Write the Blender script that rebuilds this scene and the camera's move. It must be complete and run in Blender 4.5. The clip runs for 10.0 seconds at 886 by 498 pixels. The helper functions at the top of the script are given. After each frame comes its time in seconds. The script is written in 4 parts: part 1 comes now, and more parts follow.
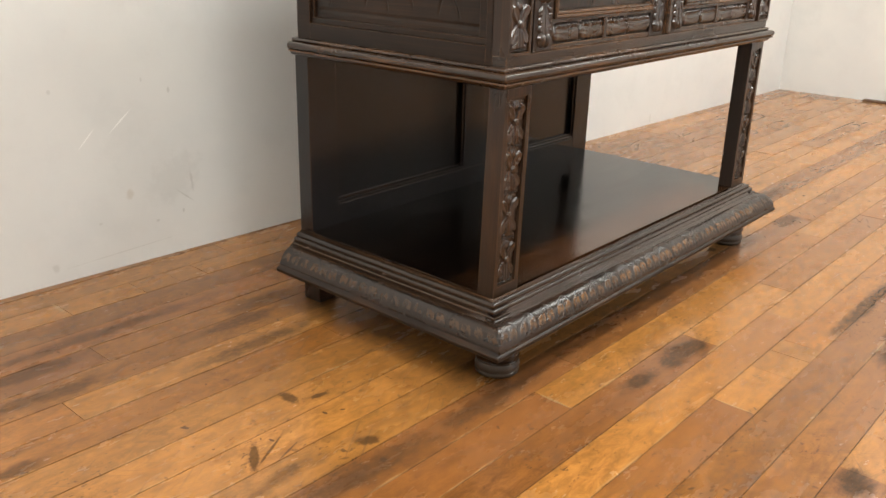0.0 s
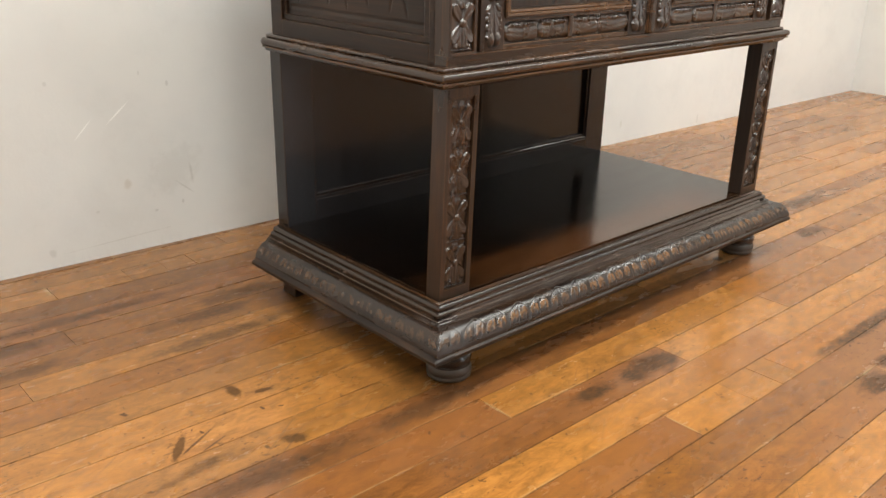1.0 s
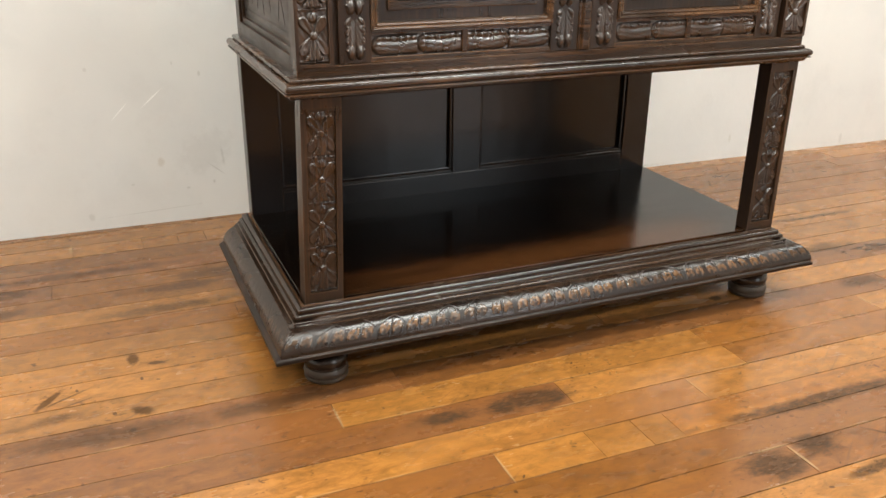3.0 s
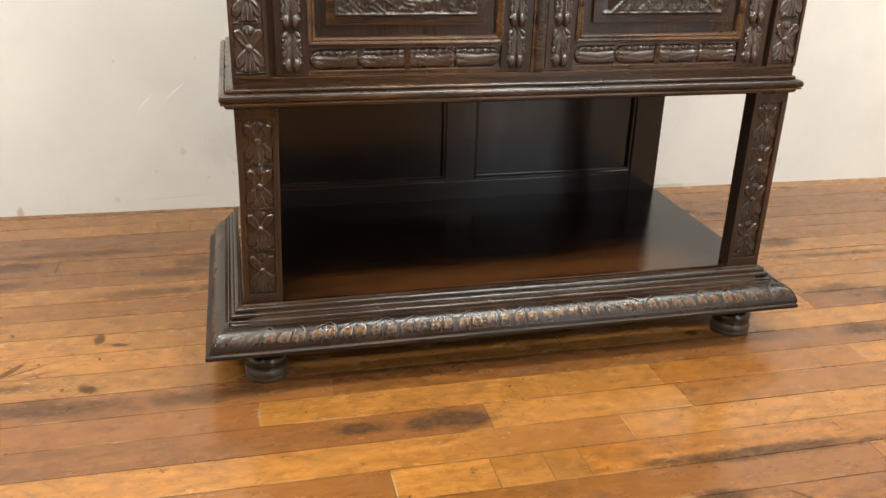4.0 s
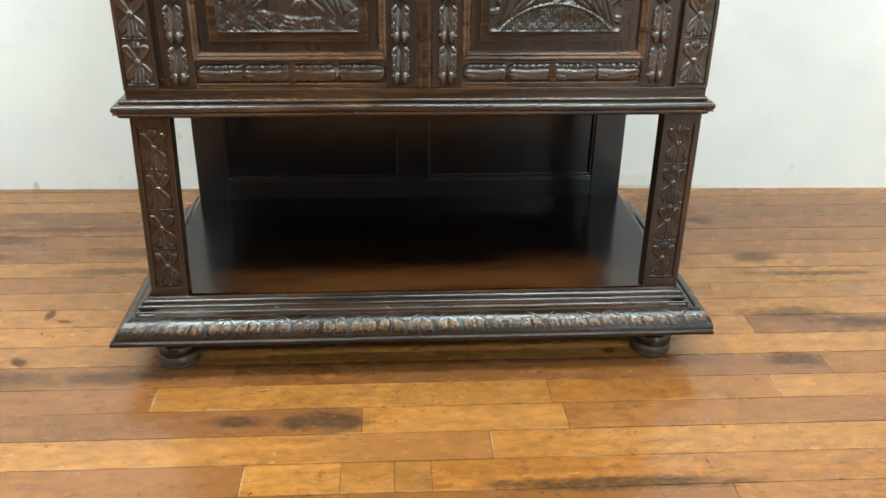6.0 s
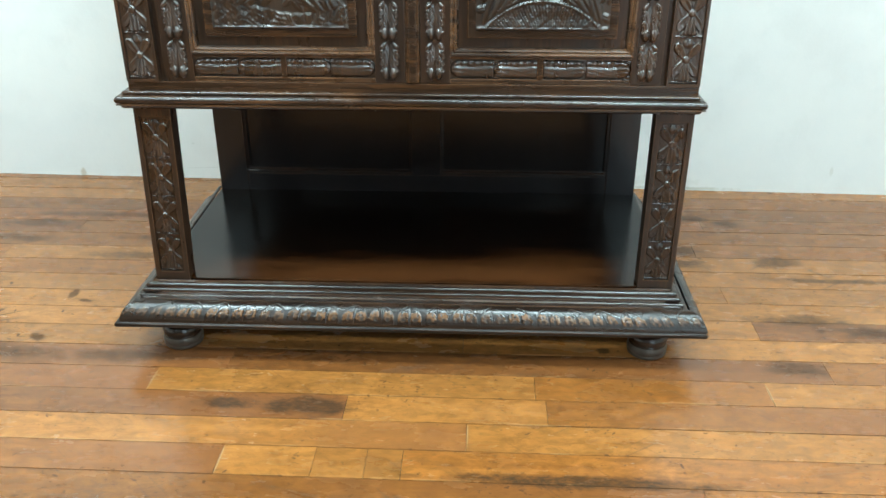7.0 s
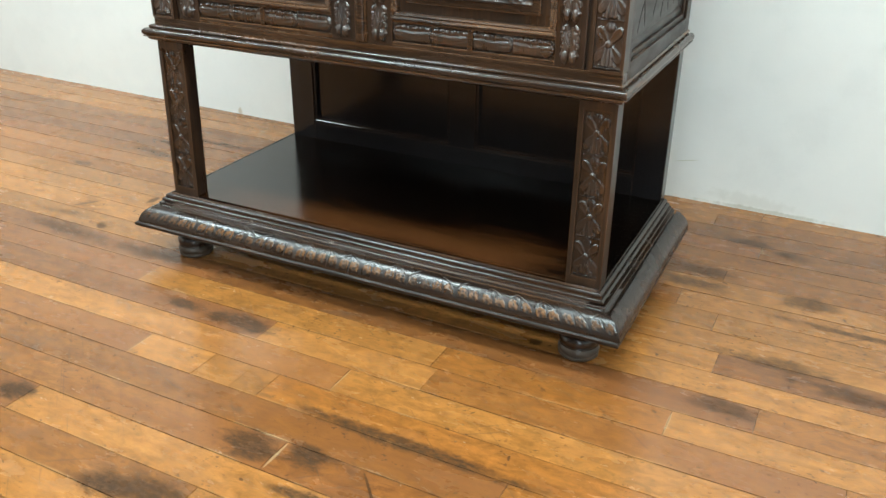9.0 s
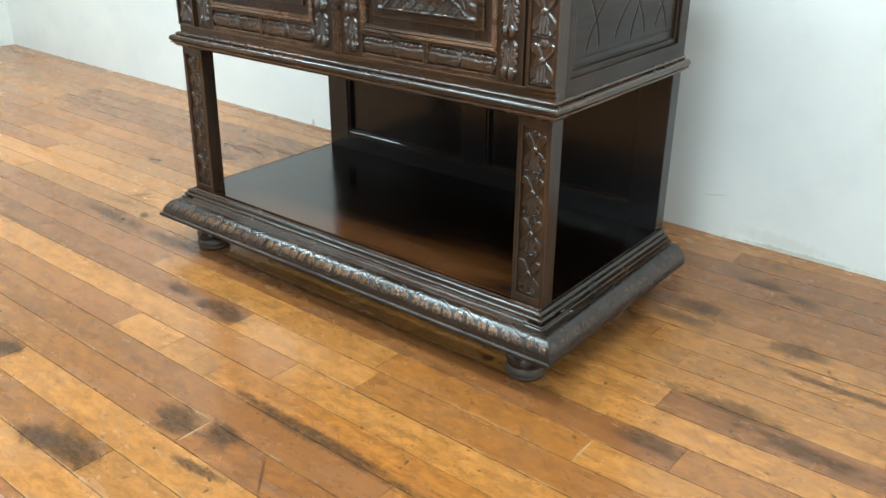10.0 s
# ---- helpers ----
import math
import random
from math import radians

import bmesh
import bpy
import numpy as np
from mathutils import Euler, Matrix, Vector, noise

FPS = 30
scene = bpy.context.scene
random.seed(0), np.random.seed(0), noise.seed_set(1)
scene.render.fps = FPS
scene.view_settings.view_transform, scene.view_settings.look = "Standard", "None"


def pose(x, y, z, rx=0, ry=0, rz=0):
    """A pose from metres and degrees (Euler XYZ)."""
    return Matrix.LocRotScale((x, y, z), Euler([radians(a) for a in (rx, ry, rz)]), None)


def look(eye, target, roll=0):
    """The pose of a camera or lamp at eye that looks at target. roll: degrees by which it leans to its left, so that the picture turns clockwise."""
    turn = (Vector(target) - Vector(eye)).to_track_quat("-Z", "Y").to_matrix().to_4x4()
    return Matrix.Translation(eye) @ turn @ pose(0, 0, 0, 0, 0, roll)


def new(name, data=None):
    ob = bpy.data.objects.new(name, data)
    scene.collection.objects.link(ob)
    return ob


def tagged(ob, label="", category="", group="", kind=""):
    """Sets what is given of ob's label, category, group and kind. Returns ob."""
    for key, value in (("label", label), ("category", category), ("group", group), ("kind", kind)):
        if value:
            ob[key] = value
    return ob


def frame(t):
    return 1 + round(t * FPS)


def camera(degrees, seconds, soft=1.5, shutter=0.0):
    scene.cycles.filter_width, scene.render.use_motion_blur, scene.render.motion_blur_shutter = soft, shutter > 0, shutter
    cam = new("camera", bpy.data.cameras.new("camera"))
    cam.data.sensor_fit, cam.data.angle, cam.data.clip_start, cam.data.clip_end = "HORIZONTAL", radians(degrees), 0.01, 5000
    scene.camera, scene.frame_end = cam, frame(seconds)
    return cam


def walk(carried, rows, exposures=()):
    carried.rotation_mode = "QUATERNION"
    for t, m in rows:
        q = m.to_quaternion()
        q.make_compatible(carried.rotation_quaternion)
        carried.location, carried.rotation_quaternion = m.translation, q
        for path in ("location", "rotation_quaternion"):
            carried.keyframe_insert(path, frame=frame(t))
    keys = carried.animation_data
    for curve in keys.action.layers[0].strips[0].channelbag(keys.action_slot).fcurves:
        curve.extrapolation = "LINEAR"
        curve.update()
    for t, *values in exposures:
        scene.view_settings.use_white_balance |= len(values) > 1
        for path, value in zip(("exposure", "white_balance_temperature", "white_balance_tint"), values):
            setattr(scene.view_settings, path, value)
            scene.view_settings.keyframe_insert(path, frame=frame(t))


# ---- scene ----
cam = camera(54.9, 10.0)
PATH = [
    (0, (-1.758, -0.824, 0.824), (-0.342, 0.404, 0.124), 1.5),
    (0.5, (-1.658, -0.879, 0.801), (-0.311, 0.418, 0.093), 1.5),
    (1, (-1.546, -1.002, 0.836), (-0.29, 0.378, 0.118), 1.2),
    (1.5, (-1.429, -1.121, 0.87), (-0.285, 0.344, 0.131), 0.9),
    (2, (-1.273, -1.208, 0.889), (-0.253, 0.339, 0.138), 0.6),
    (2.5, (-1.091, -1.299, 0.888), (-0.215, 0.333, 0.136), 0.3),
    (4, (-0.548, -1.491, 0.954), (-0.11, 0.294, 0.165), 1.6),
    (4.5, (-0.375, -1.5, 0.993), (-0.048, 0.295, 0.175), 1.7),
    (5, (-0.201, -1.537, 1.026), (0.051, 0.261, 0.187), 1.6),
    (6.5, (0.01, -1.568, 1.083), (0.046, 0.223, 0.194), 0.2),
    (7, (0.148, -1.584, 1.08), (0.07, 0.207, 0.193), -0.1),
    (7.5, (0.363, -1.562, 1.056), (0.133, 0.21, 0.157), 0.1),
    (8, (0.527, -1.567, 1.04), (0.13, 0.177, 0.146), 0.4),
    (8.5, (0.739, -1.554, 1.048), (0.16, 0.139, 0.154), 0.7),
    (9, (0.978, -1.459, 1.027), (0.179, 0.148, 0.143), 0.5),
    (9.5, (1.197, -1.348, 1.01), (0.215, 0.169, 0.154), 0.6),
    (10, (1.384, -1.259, 1.002), (0.248, 0.167, 0.181), 0.3),
]
EXPOSURES = [(0.0, -0.05, 6050, 4), (2.5, -0.03, 6050, 3), (5.2, 0.06, 6400, 5), (6.3, 0.15, 5020, -12), (7.5, 0.17, 4880, -15), (8.5, 0.16, 4780, -17), (8.95, 0.1, 5230, -9), (9.5, 0.15, 5200, -9), (10.0, 0.2, 4980, -11)]
walk(cam, [(t, look(eye, target, roll)) for t, eye, target, roll in PATH], EXPOSURES)

# ---- world and light ----
ROOM_TOP = 2.75
world = bpy.data.worlds.new("world")
scene.world = world
world.use_nodes = True
world.node_tree.nodes["Background"].inputs[0].default_value = (0.8, 0.85, 0.9, 1)
world.node_tree.nodes["Background"].inputs[1].default_value = 0.3
# unseen ceiling panels, inferred from highlights and shadow edges, plus fill: place and power
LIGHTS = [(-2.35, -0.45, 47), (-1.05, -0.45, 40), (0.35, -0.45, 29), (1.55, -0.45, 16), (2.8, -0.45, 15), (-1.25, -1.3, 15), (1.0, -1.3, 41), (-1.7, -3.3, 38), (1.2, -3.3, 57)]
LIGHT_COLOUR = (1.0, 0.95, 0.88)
scene.view_settings.exposure = 0.0


# ---- node helpers ----
class Nodes:
    """A small builder for one material."""

    def __init__(self, name):
        self.mat = bpy.data.materials.new(name)
        self.mat.use_nodes = True
        self.tree = self.mat.node_tree
        self.shader = self.tree.nodes["Principled BSDF"]

    def add(self, kind, operation=None):
        node = self.tree.nodes.new(kind)
        if operation:
            node.operation = operation
        return node

    def link(self, a, b):
        self.tree.links.new(a, b)

    def put(self, socket, value):
        if hasattr(value, "is_output"):
            self.link(value, socket)
        else:
            socket.default_value = value

    def math(self, op, a, b=0.0, c=None, clamp=False):
        node = self.add("ShaderNodeMath", op)
        node.use_clamp = clamp
        self.put(node.inputs[0], a)
        self.put(node.inputs[1], b)
        if c is not None:
            self.put(node.inputs[2], c)
        return node.outputs[0]

    def mix(self, f, a, b, blend="MIX"):
        node = self.add("ShaderNodeMix")
        node.data_type, node.blend_type = "RGBA", blend
        self.put(node.inputs[0], f)
        self.put(node.inputs[6], a if hasattr(a, "is_output") else (*a, 1))
        self.put(node.inputs[7], b if hasattr(b, "is_output") else (*b, 1))
        return node.outputs[2]

    def place(self, source="world", scale=(1, 1, 1), shift=None, turn=0.0):
        if source == "world":
            out = self.add("ShaderNodeNewGeometry").outputs["Position"]
        else:
            # along the run of a moulding, whichever side it is on
            apart = self.add("ShaderNodeSeparateXYZ")
            self.link(self.add("ShaderNodeNewGeometry").outputs["Position"], apart.inputs[0])
            run = self.add("ShaderNodeCombineXYZ")
            self.link(self.math("ADD", apart.outputs[0], apart.outputs[1]), run.inputs[0])
            self.link(apart.outputs[2], run.inputs[2])
            out = run.outputs[0]
        node = self.add("ShaderNodeMapping")
        self.link(out, node.inputs[0])
        node.inputs[2].default_value = (0, 0, turn)
        node.inputs[3].default_value = scale
        if shift is not None:
            self.put(node.inputs[1], shift)
        return node.outputs[0]

    def noise(self, at, scale=5.0, detail=4.0, rough=0.55, distort=0.0):
        node = self.add("ShaderNodeTexNoise")
        self.link(at, node.inputs["Vector"])
        node.inputs["Scale"].default_value = scale
        node.inputs["Detail"].default_value = detail
        node.inputs["Roughness"].default_value = rough
        node.inputs["Distortion"].default_value = distort
        return node.outputs["Fac"]

    def turned(self, turn, scale, shift=(0, 0, 0)):
        """World place on the floor, turned first and stretched after, for slanting marks."""
        first = self.add("ShaderNodeMapping")
        self.link(self.add("ShaderNodeNewGeometry").outputs["Position"], first.inputs[0])
        first.inputs[2].default_value = (0, 0, turn)
        second = self.add("ShaderNodeMapping")
        self.link(first.outputs[0], second.inputs[0])
        second.inputs[1].default_value = shift
        second.inputs[3].default_value = (*scale, 0)
        return second.outputs[0]

    def dashes(self, turn, scale, shift, share, size):
        """Scattered short marks, each of its own size; share is the part of the cells left empty."""
        cell = self.add("ShaderNodeTexVoronoi")
        self.link(self.turned(turn, scale, shift), cell.inputs["Vector"])
        cell.inputs["Scale"].default_value = 1.0
        tint = self.add("ShaderNodeSeparateColor")
        self.link(cell.outputs["Color"], tint.inputs[0])
        d = self.math("ADD", cell.outputs["Distance"], self.math("MULTIPLY_ADD", self.noise(self.place(), 95, 3, 0.6), 0.34, -0.17))
        reach = self.math("MULTIPLY_ADD", tint.outputs[0], size, size * 0.3)
        mark = self.band(self.math("DIVIDE", d, reach), 0.7, 1.05, 1.0, 0.0)
        return self.math("MULTIPLY", mark, self.math("GREATER_THAN", tint.outputs[1], share))

    def band(self, value, low, high, to_low=0.0, to_high=1.0):
        node = self.add("ShaderNodeMapRange")
        node.interpolation_type = "SMOOTHSTEP"
        self.put(node.inputs[0], value)
        for n, v in enumerate((low, high, to_low, to_high)):
            node.inputs[n + 1].default_value = v
        return node.outputs[0]

    def spot(self, centre, size, turn, ragged, rag, plane="xy", soft=0.3):
        """A ragged oval mark, 1 inside and 0 outside, in world metres."""
        pos = self.add("ShaderNodeNewGeometry").outputs["Position"]
        off = self.add("ShaderNodeVectorMath", "SUBTRACT")
        self.link(pos, off.inputs[0])
        off.inputs[1].default_value = centre
        turned = self.add("ShaderNodeMapping")
        self.link(off.outputs[0], turned.inputs[0])
        turned.inputs[2].default_value = (0, 0, -turn) if plane == "xy" else (0, turn, 0)
        scaled = self.add("ShaderNodeVectorMath", "DIVIDE")
        self.link(turned.outputs[0], scaled.inputs[0])
        scaled.inputs[1].default_value = (size[0], size[1], 1e3) if plane == "xy" else (size[0], 1e3, size[1])
        length = self.add("ShaderNodeVectorMath", "LENGTH")
        self.link(scaled.outputs[0], length.inputs[0])
        d = self.math("ADD", length.outputs["Value"], self.math("MULTIPLY", self.math("SUBTRACT", rag, 0.5), ragged * 2))
        return self.band(d, 1.05 - soft, 1.05 + soft * 0.3, 1.0, 0.0)

    def bump(self, height, strength=0.3, distance=0.001):
        node = self.add("ShaderNodeBump")
        node.inputs["Strength"].default_value = strength
        node.inputs["Distance"].default_value = distance
        self.link(height, node.inputs["Height"])
        self.link(node.outputs[0], self.shader.inputs["Normal"])

    def finish(self, colour=None, rough=None, metal=0.0, spec=0.5, coat=0.0, coat_rough=0.1):
        if colour is not None:
            self.put(self.shader.inputs["Base Color"], colour if hasattr(colour, "is_output") else (*colour, 1))
        if rough is not None:
            self.put(self.shader.inputs["Roughness"], rough)
        self.shader.inputs["Metallic"].default_value = metal
        self.shader.inputs["Specular IOR Level"].default_value = spec
        self.shader.inputs["Coat Weight"].default_value = coat
        self.shader.inputs["Coat Roughness"].default_value = coat_rough
        return self.mat


# ---- materials ----
def dark_oak(name, along="x", tint=1.0, rough=(0.2, 0.34), wear=0.5, warm=0.0, carved=False, spec=0.5, streak=0.5, rubbed_bright=None, cast=(1, 1, 1), calm=1.0):
    """Nearly black stained oak under old wax; golden-brown where rubbed thin along the grain and the arrises."""
    n = Nodes(name)
    where = "run" if along == "run" else "world"
    stretch = {"run": (4, 120, 120), "x": (4, 120, 120), "y": (120, 4, 120), "z": (120, 120, 4)}[along]
    grain = n.noise(n.place(where, stretch), 1.0, 5, 0.65, 0.3)
    lines = n.noise(n.place(where, tuple(c * 1.1 for c in stretch)), 1.0, 4, 0.62, 0.2)
    broad = n.noise(n.place(where, tuple(1.5 + c * 0.06 for c in stretch)), 1.0, 4, 0.6, 0.3)
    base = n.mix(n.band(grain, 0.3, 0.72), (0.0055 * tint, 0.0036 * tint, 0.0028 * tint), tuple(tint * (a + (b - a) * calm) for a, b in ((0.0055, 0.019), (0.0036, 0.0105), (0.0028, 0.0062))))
    thin = n.math("MULTIPLY", n.band(lines, 0.5, 0.62), n.band(broad, 0.36, 0.62))
    base = n.mix(n.math("MULTIPLY", thin, streak), base, (0.095, 0.042, 0.015))
    base = n.mix(n.math("MULTIPLY", n.band(broad, 0.35, 0.75), (0.2 + warm) * calm), base, (0.048 * tint, 0.021 * tint, 0.008 * tint))
    base = n.mix(1.0, base, cast, "MULTIPLY")
    if carved:
        edge = n.band(n.add("ShaderNodeNewGeometry").outputs["Pointiness"], 0.53, 0.63)
        rub = n.band(n.noise(n.place(), 60, 4, 0.65), 0.36, 0.64)
    else:
        # arrises rubbed by years of dusting
        round_edge = n.add("ShaderNodeBevel")
        round_edge.samples = 4
        round_edge.inputs[0].default_value = 0.004
        dot = n.add("ShaderNodeVectorMath", "DOT_PRODUCT")
        n.link(round_edge.outputs[0], dot.inputs[0])
        n.link(n.add("ShaderNodeNewGeometry").outputs["Normal"], dot.inputs[1])
        edge = n.band(dot.outputs["Value"], 0.9, 0.993, 1.0, 0.0)
        rub = n.band(n.noise(n.place(where, tuple(3 + c * 0.3 for c in stretch)), 1.0, 4, 0.65), 0.34, 0.54)
    base = n.mix(n.math("MULTIPLY", n.math("MULTIPLY", edge, rub), wear), base, (0.2, 0.096, 0.038))
    if carved:
        # polish worn through to bare wood on the proudest cuts
        bare = n.add("ShaderNodeAttribute")
        bare.attribute_name = "worn"
        patch = n.band(n.noise(n.place(), 120, 5, 0.7), 0.36, 0.55)
        base = n.mix(n.math("MULTIPLY", n.math("MULTIPLY", bare.outputs["Fac"], patch), 0.85), base, (0.17, 0.086, 0.036))
        # cut lines and notches blackened in colour, as shade in the carving
        cut_shade = n.add("ShaderNodeAttribute")
        cut_shade.attribute_name = "cut_shade"
        base = n.mix(n.math("MULTIPLY", cut_shade.outputs["Fac"], 0.85), base, (0.009, 0.008, 0.007))
    if rubbed_bright:
        # warm brown ovals: light on the shelf's front put into the colour
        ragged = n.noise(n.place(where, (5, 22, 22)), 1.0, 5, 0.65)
        for centre, size in rubbed_bright:
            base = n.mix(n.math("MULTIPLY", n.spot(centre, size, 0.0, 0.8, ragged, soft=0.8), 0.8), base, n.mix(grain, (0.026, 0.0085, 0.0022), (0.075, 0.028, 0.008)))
    n.bump(grain, 0.12, 0.0005)
    fine = n.noise(n.place(where, tuple(6 + c * 0.15 for c in stretch)), 1.0, 5, 0.6)
    gloss = n.band(fine, 0.3, 0.7, rough[0], rough[1])
    if carved:
        # the blackened cuts are rougher too
        gloss = n.math("MULTIPLY_ADD", cut_shade.outputs["Fac"], 0.4, gloss)
    return n.finish(base, gloss, spec=spec)


# ground-in marks: centre, half sizes, turn. Dark knocks and burns; smoky stains; pale filler in joints
FLOOR_MARKS = [((-0.887, 0.091), (0.025, 0.014), -0.6), ((-1.052, 0.19), (0.042, 0.009), 0.93), ((-1.02, 0.188), (0.05, 0.003), 0.5), ((-1.0, 0.165), (0.034, 0.002), 0.35), ((-0.89, 0.30), (0.012, 0.027), 0.0),
               ((-0.845, 0.267), (0.022, 0.007), -0.2), ((0.443, 0.084), (0.016, 0.013), 0.0), ((-0.137, 0.023), (0.009, 0.0035), 0.6),
               ((-0.098, 0.011), (0.0025, 0.010), 0.3), ((-0.072, 0.011), (0.002, 0.009), -0.2), ((0.365, -0.50), (0.058, 0.003), -0.83)]
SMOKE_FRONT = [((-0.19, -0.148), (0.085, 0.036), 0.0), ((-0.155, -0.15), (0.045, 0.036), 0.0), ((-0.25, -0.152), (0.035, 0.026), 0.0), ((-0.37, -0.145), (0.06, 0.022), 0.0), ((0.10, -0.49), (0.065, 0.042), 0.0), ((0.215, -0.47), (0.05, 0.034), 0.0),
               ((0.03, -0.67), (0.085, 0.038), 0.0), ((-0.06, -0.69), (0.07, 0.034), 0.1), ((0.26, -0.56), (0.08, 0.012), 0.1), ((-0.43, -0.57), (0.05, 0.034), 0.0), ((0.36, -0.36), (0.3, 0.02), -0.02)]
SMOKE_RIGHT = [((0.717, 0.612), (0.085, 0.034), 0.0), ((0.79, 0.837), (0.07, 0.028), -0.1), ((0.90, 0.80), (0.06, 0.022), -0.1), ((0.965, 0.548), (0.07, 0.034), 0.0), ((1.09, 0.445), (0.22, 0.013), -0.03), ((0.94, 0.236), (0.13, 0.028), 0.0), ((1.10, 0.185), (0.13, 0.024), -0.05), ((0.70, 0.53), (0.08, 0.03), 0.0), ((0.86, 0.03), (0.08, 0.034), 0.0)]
# those at (-0.95, 0.03) and (-0.62, 0.02) also deepen the base's contact shade
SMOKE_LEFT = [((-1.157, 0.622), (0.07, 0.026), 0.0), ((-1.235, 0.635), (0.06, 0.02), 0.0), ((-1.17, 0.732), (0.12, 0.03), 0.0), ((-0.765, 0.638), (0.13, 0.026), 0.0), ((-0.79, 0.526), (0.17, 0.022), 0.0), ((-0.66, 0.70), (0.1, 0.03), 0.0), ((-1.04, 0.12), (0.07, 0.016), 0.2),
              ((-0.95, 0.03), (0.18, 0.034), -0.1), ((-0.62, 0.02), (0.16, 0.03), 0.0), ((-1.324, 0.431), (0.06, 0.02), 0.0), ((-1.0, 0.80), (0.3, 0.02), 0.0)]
# boards that redden along their length: row, where it starts, the joint at which it is strongest
FLOOR_RUSSET = [(0, -1.2, -0.554), (1, -0.9, -0.118), (1, 0.4, 1.1), (2, -0.5, 0.136), (3, -1.0, -0.335), (-1, -1.3, -0.403), (-1, 0.1, 0.928), (4, -0.5, 0.57), (5, -0.5, 0.16), (-9, -1.5, -1.06)]
FLOOR_PALE = [((-0.554, -0.066), (0.0028, 0.041), 0.0), ((0.776, -0.07), (0.0028, 0.041), 0.0), ((0.161, -0.492), (0.0030, 0.040), 0.0), ((-0.335, -0.325), (0.0022, 0.041), 0.0), ((0.137, -0.236), (0.0014, 0.041), 0.0), ((0.828, 0.80), (0.003, 0.02), 0.3), ((0.13, -0.452), (0.035, 0.0025), 0.0), ((-0.998, 0.985), (0.006, 0.03), 0.0)]


def plank_wood(name, light, dark, seed, stain=0.5):
    """A worn maple floorboard under old varnish: long grain, mineral streaks, dirt and knocks."""
    n = Nodes(name)
    own = n.add("ShaderNodeObjectInfo").outputs["Random"]
    isle = n.add("ShaderNodeNewGeometry").outputs["Random Per Island"]
    pick = n.math("FRACT", n.math("ADD", n.math("MULTIPLY", own, 7.31), n.math("MULTIPLY", isle, 3.7)))
    slide = n.add("ShaderNodeCombineXYZ")
    n.link(n.math("MULTIPLY", pick, 37.0), slide.inputs[0])
    n.link(n.math("MULTIPLY", pick, 11.0), slide.inputs[1])
    slide.inputs[2].default_value = seed
    long_grain = n.noise(n.place("world", (2.6, 48, 1), slide.outputs[0]), 1.0, 7, 0.62, 0.8)
    fine = n.noise(n.place("world", (16, 380, 1), slide.outputs[0]), 1.0, 3, 0.6)
    cloud = n.noise(n.place("world", (6, 13, 1), slide.outputs[0]), 1.0, 6, 0.62, 0.6)
    colour = n.mix(n.band(long_grain, 0.25, 0.78), light, dark)
    colour = n.mix(n.math("MULTIPLY", n.band(fine, 0.45, 0.75), 0.18), colour, dark)
    colour = n.mix(n.math("MULTIPLY", n.band(cloud, 0.46, 0.76), 0.35), colour, tuple(c * 0.6 for c in dark))
    # wear fades out with |x| and colour rises there: far haze painted in
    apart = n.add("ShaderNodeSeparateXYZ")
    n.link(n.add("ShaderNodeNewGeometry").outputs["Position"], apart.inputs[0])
    haze_fade = n.band(n.math("ABSOLUTE", apart.outputs[0]), 1.2, 1.8, 1.0, 0.15)
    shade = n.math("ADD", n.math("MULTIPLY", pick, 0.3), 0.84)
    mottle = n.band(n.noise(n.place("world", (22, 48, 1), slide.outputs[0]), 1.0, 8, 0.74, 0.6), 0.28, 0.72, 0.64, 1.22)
    # base tone 1.04 by the cupboard, about 1.18 in the hazy distance
    mottle = n.math("MULTIPLY_ADD", n.math("SUBTRACT", mottle, 1.04), haze_fade, n.math("MULTIPLY_ADD", haze_fade, -0.16, 1.2))
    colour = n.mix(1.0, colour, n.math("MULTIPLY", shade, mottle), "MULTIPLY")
    # dirt trodden into the joints between rows
    across = n.math("FRACT", n.math("DIVIDE", n.math("SUBTRACT", n.math("MULTIPLY_ADD", apart.outputs[0], 0.006, apart.outputs[1]), -0.024), 0.0856))
    row_id = n.math("FLOOR", n.math("DIVIDE", n.math("SUBTRACT", n.math("MULTIPLY_ADD", apart.outputs[0], 0.006, apart.outputs[1]), -0.024), 0.0856))
    russet = 0.0
    for row, start, joint in FLOOR_RUSSET:
        ramp = n.band(apart.outputs[0], min(start, joint), max(start, joint), *((0.0, 1.0) if joint > start else (1.0, 0.0)))
        ramp = n.math("MULTIPLY", ramp, n.math("LESS_THAN" if joint > start else "GREATER_THAN", apart.outputs[0], joint))
        russet = n.math("MAXIMUM", n.math("MULTIPLY", ramp, n.math("COMPARE", row_id, -row - 1.0, 0.3)), russet)
    colour = n.mix(n.math("MULTIPLY", russet, n.band(cloud, 0.2, 0.6, 0.45, 0.75)), colour, (0.18, 0.068, 0.018))
    to_joint = n.math("MULTIPLY", n.math("SUBTRACT", 0.5, n.math("ABSOLUTE", n.math("SUBTRACT", across, 0.5))), 0.0856)
    reach = n.math("MULTIPLY_ADD", n.noise(n.place("world", (14, 40, 1)), 1.0, 5, 0.7), 0.012, -0.0035)
    dirt = n.band(n.math("DIVIDE", to_joint, n.math("MAXIMUM", reach, 0.0008)), 0.35, 1.0, 1.0, 0.0)
    colour = n.mix(n.math("MULTIPLY", n.math("MULTIPLY", dirt, haze_fade), 0.3), colour, (0.085, 0.042, 0.018))
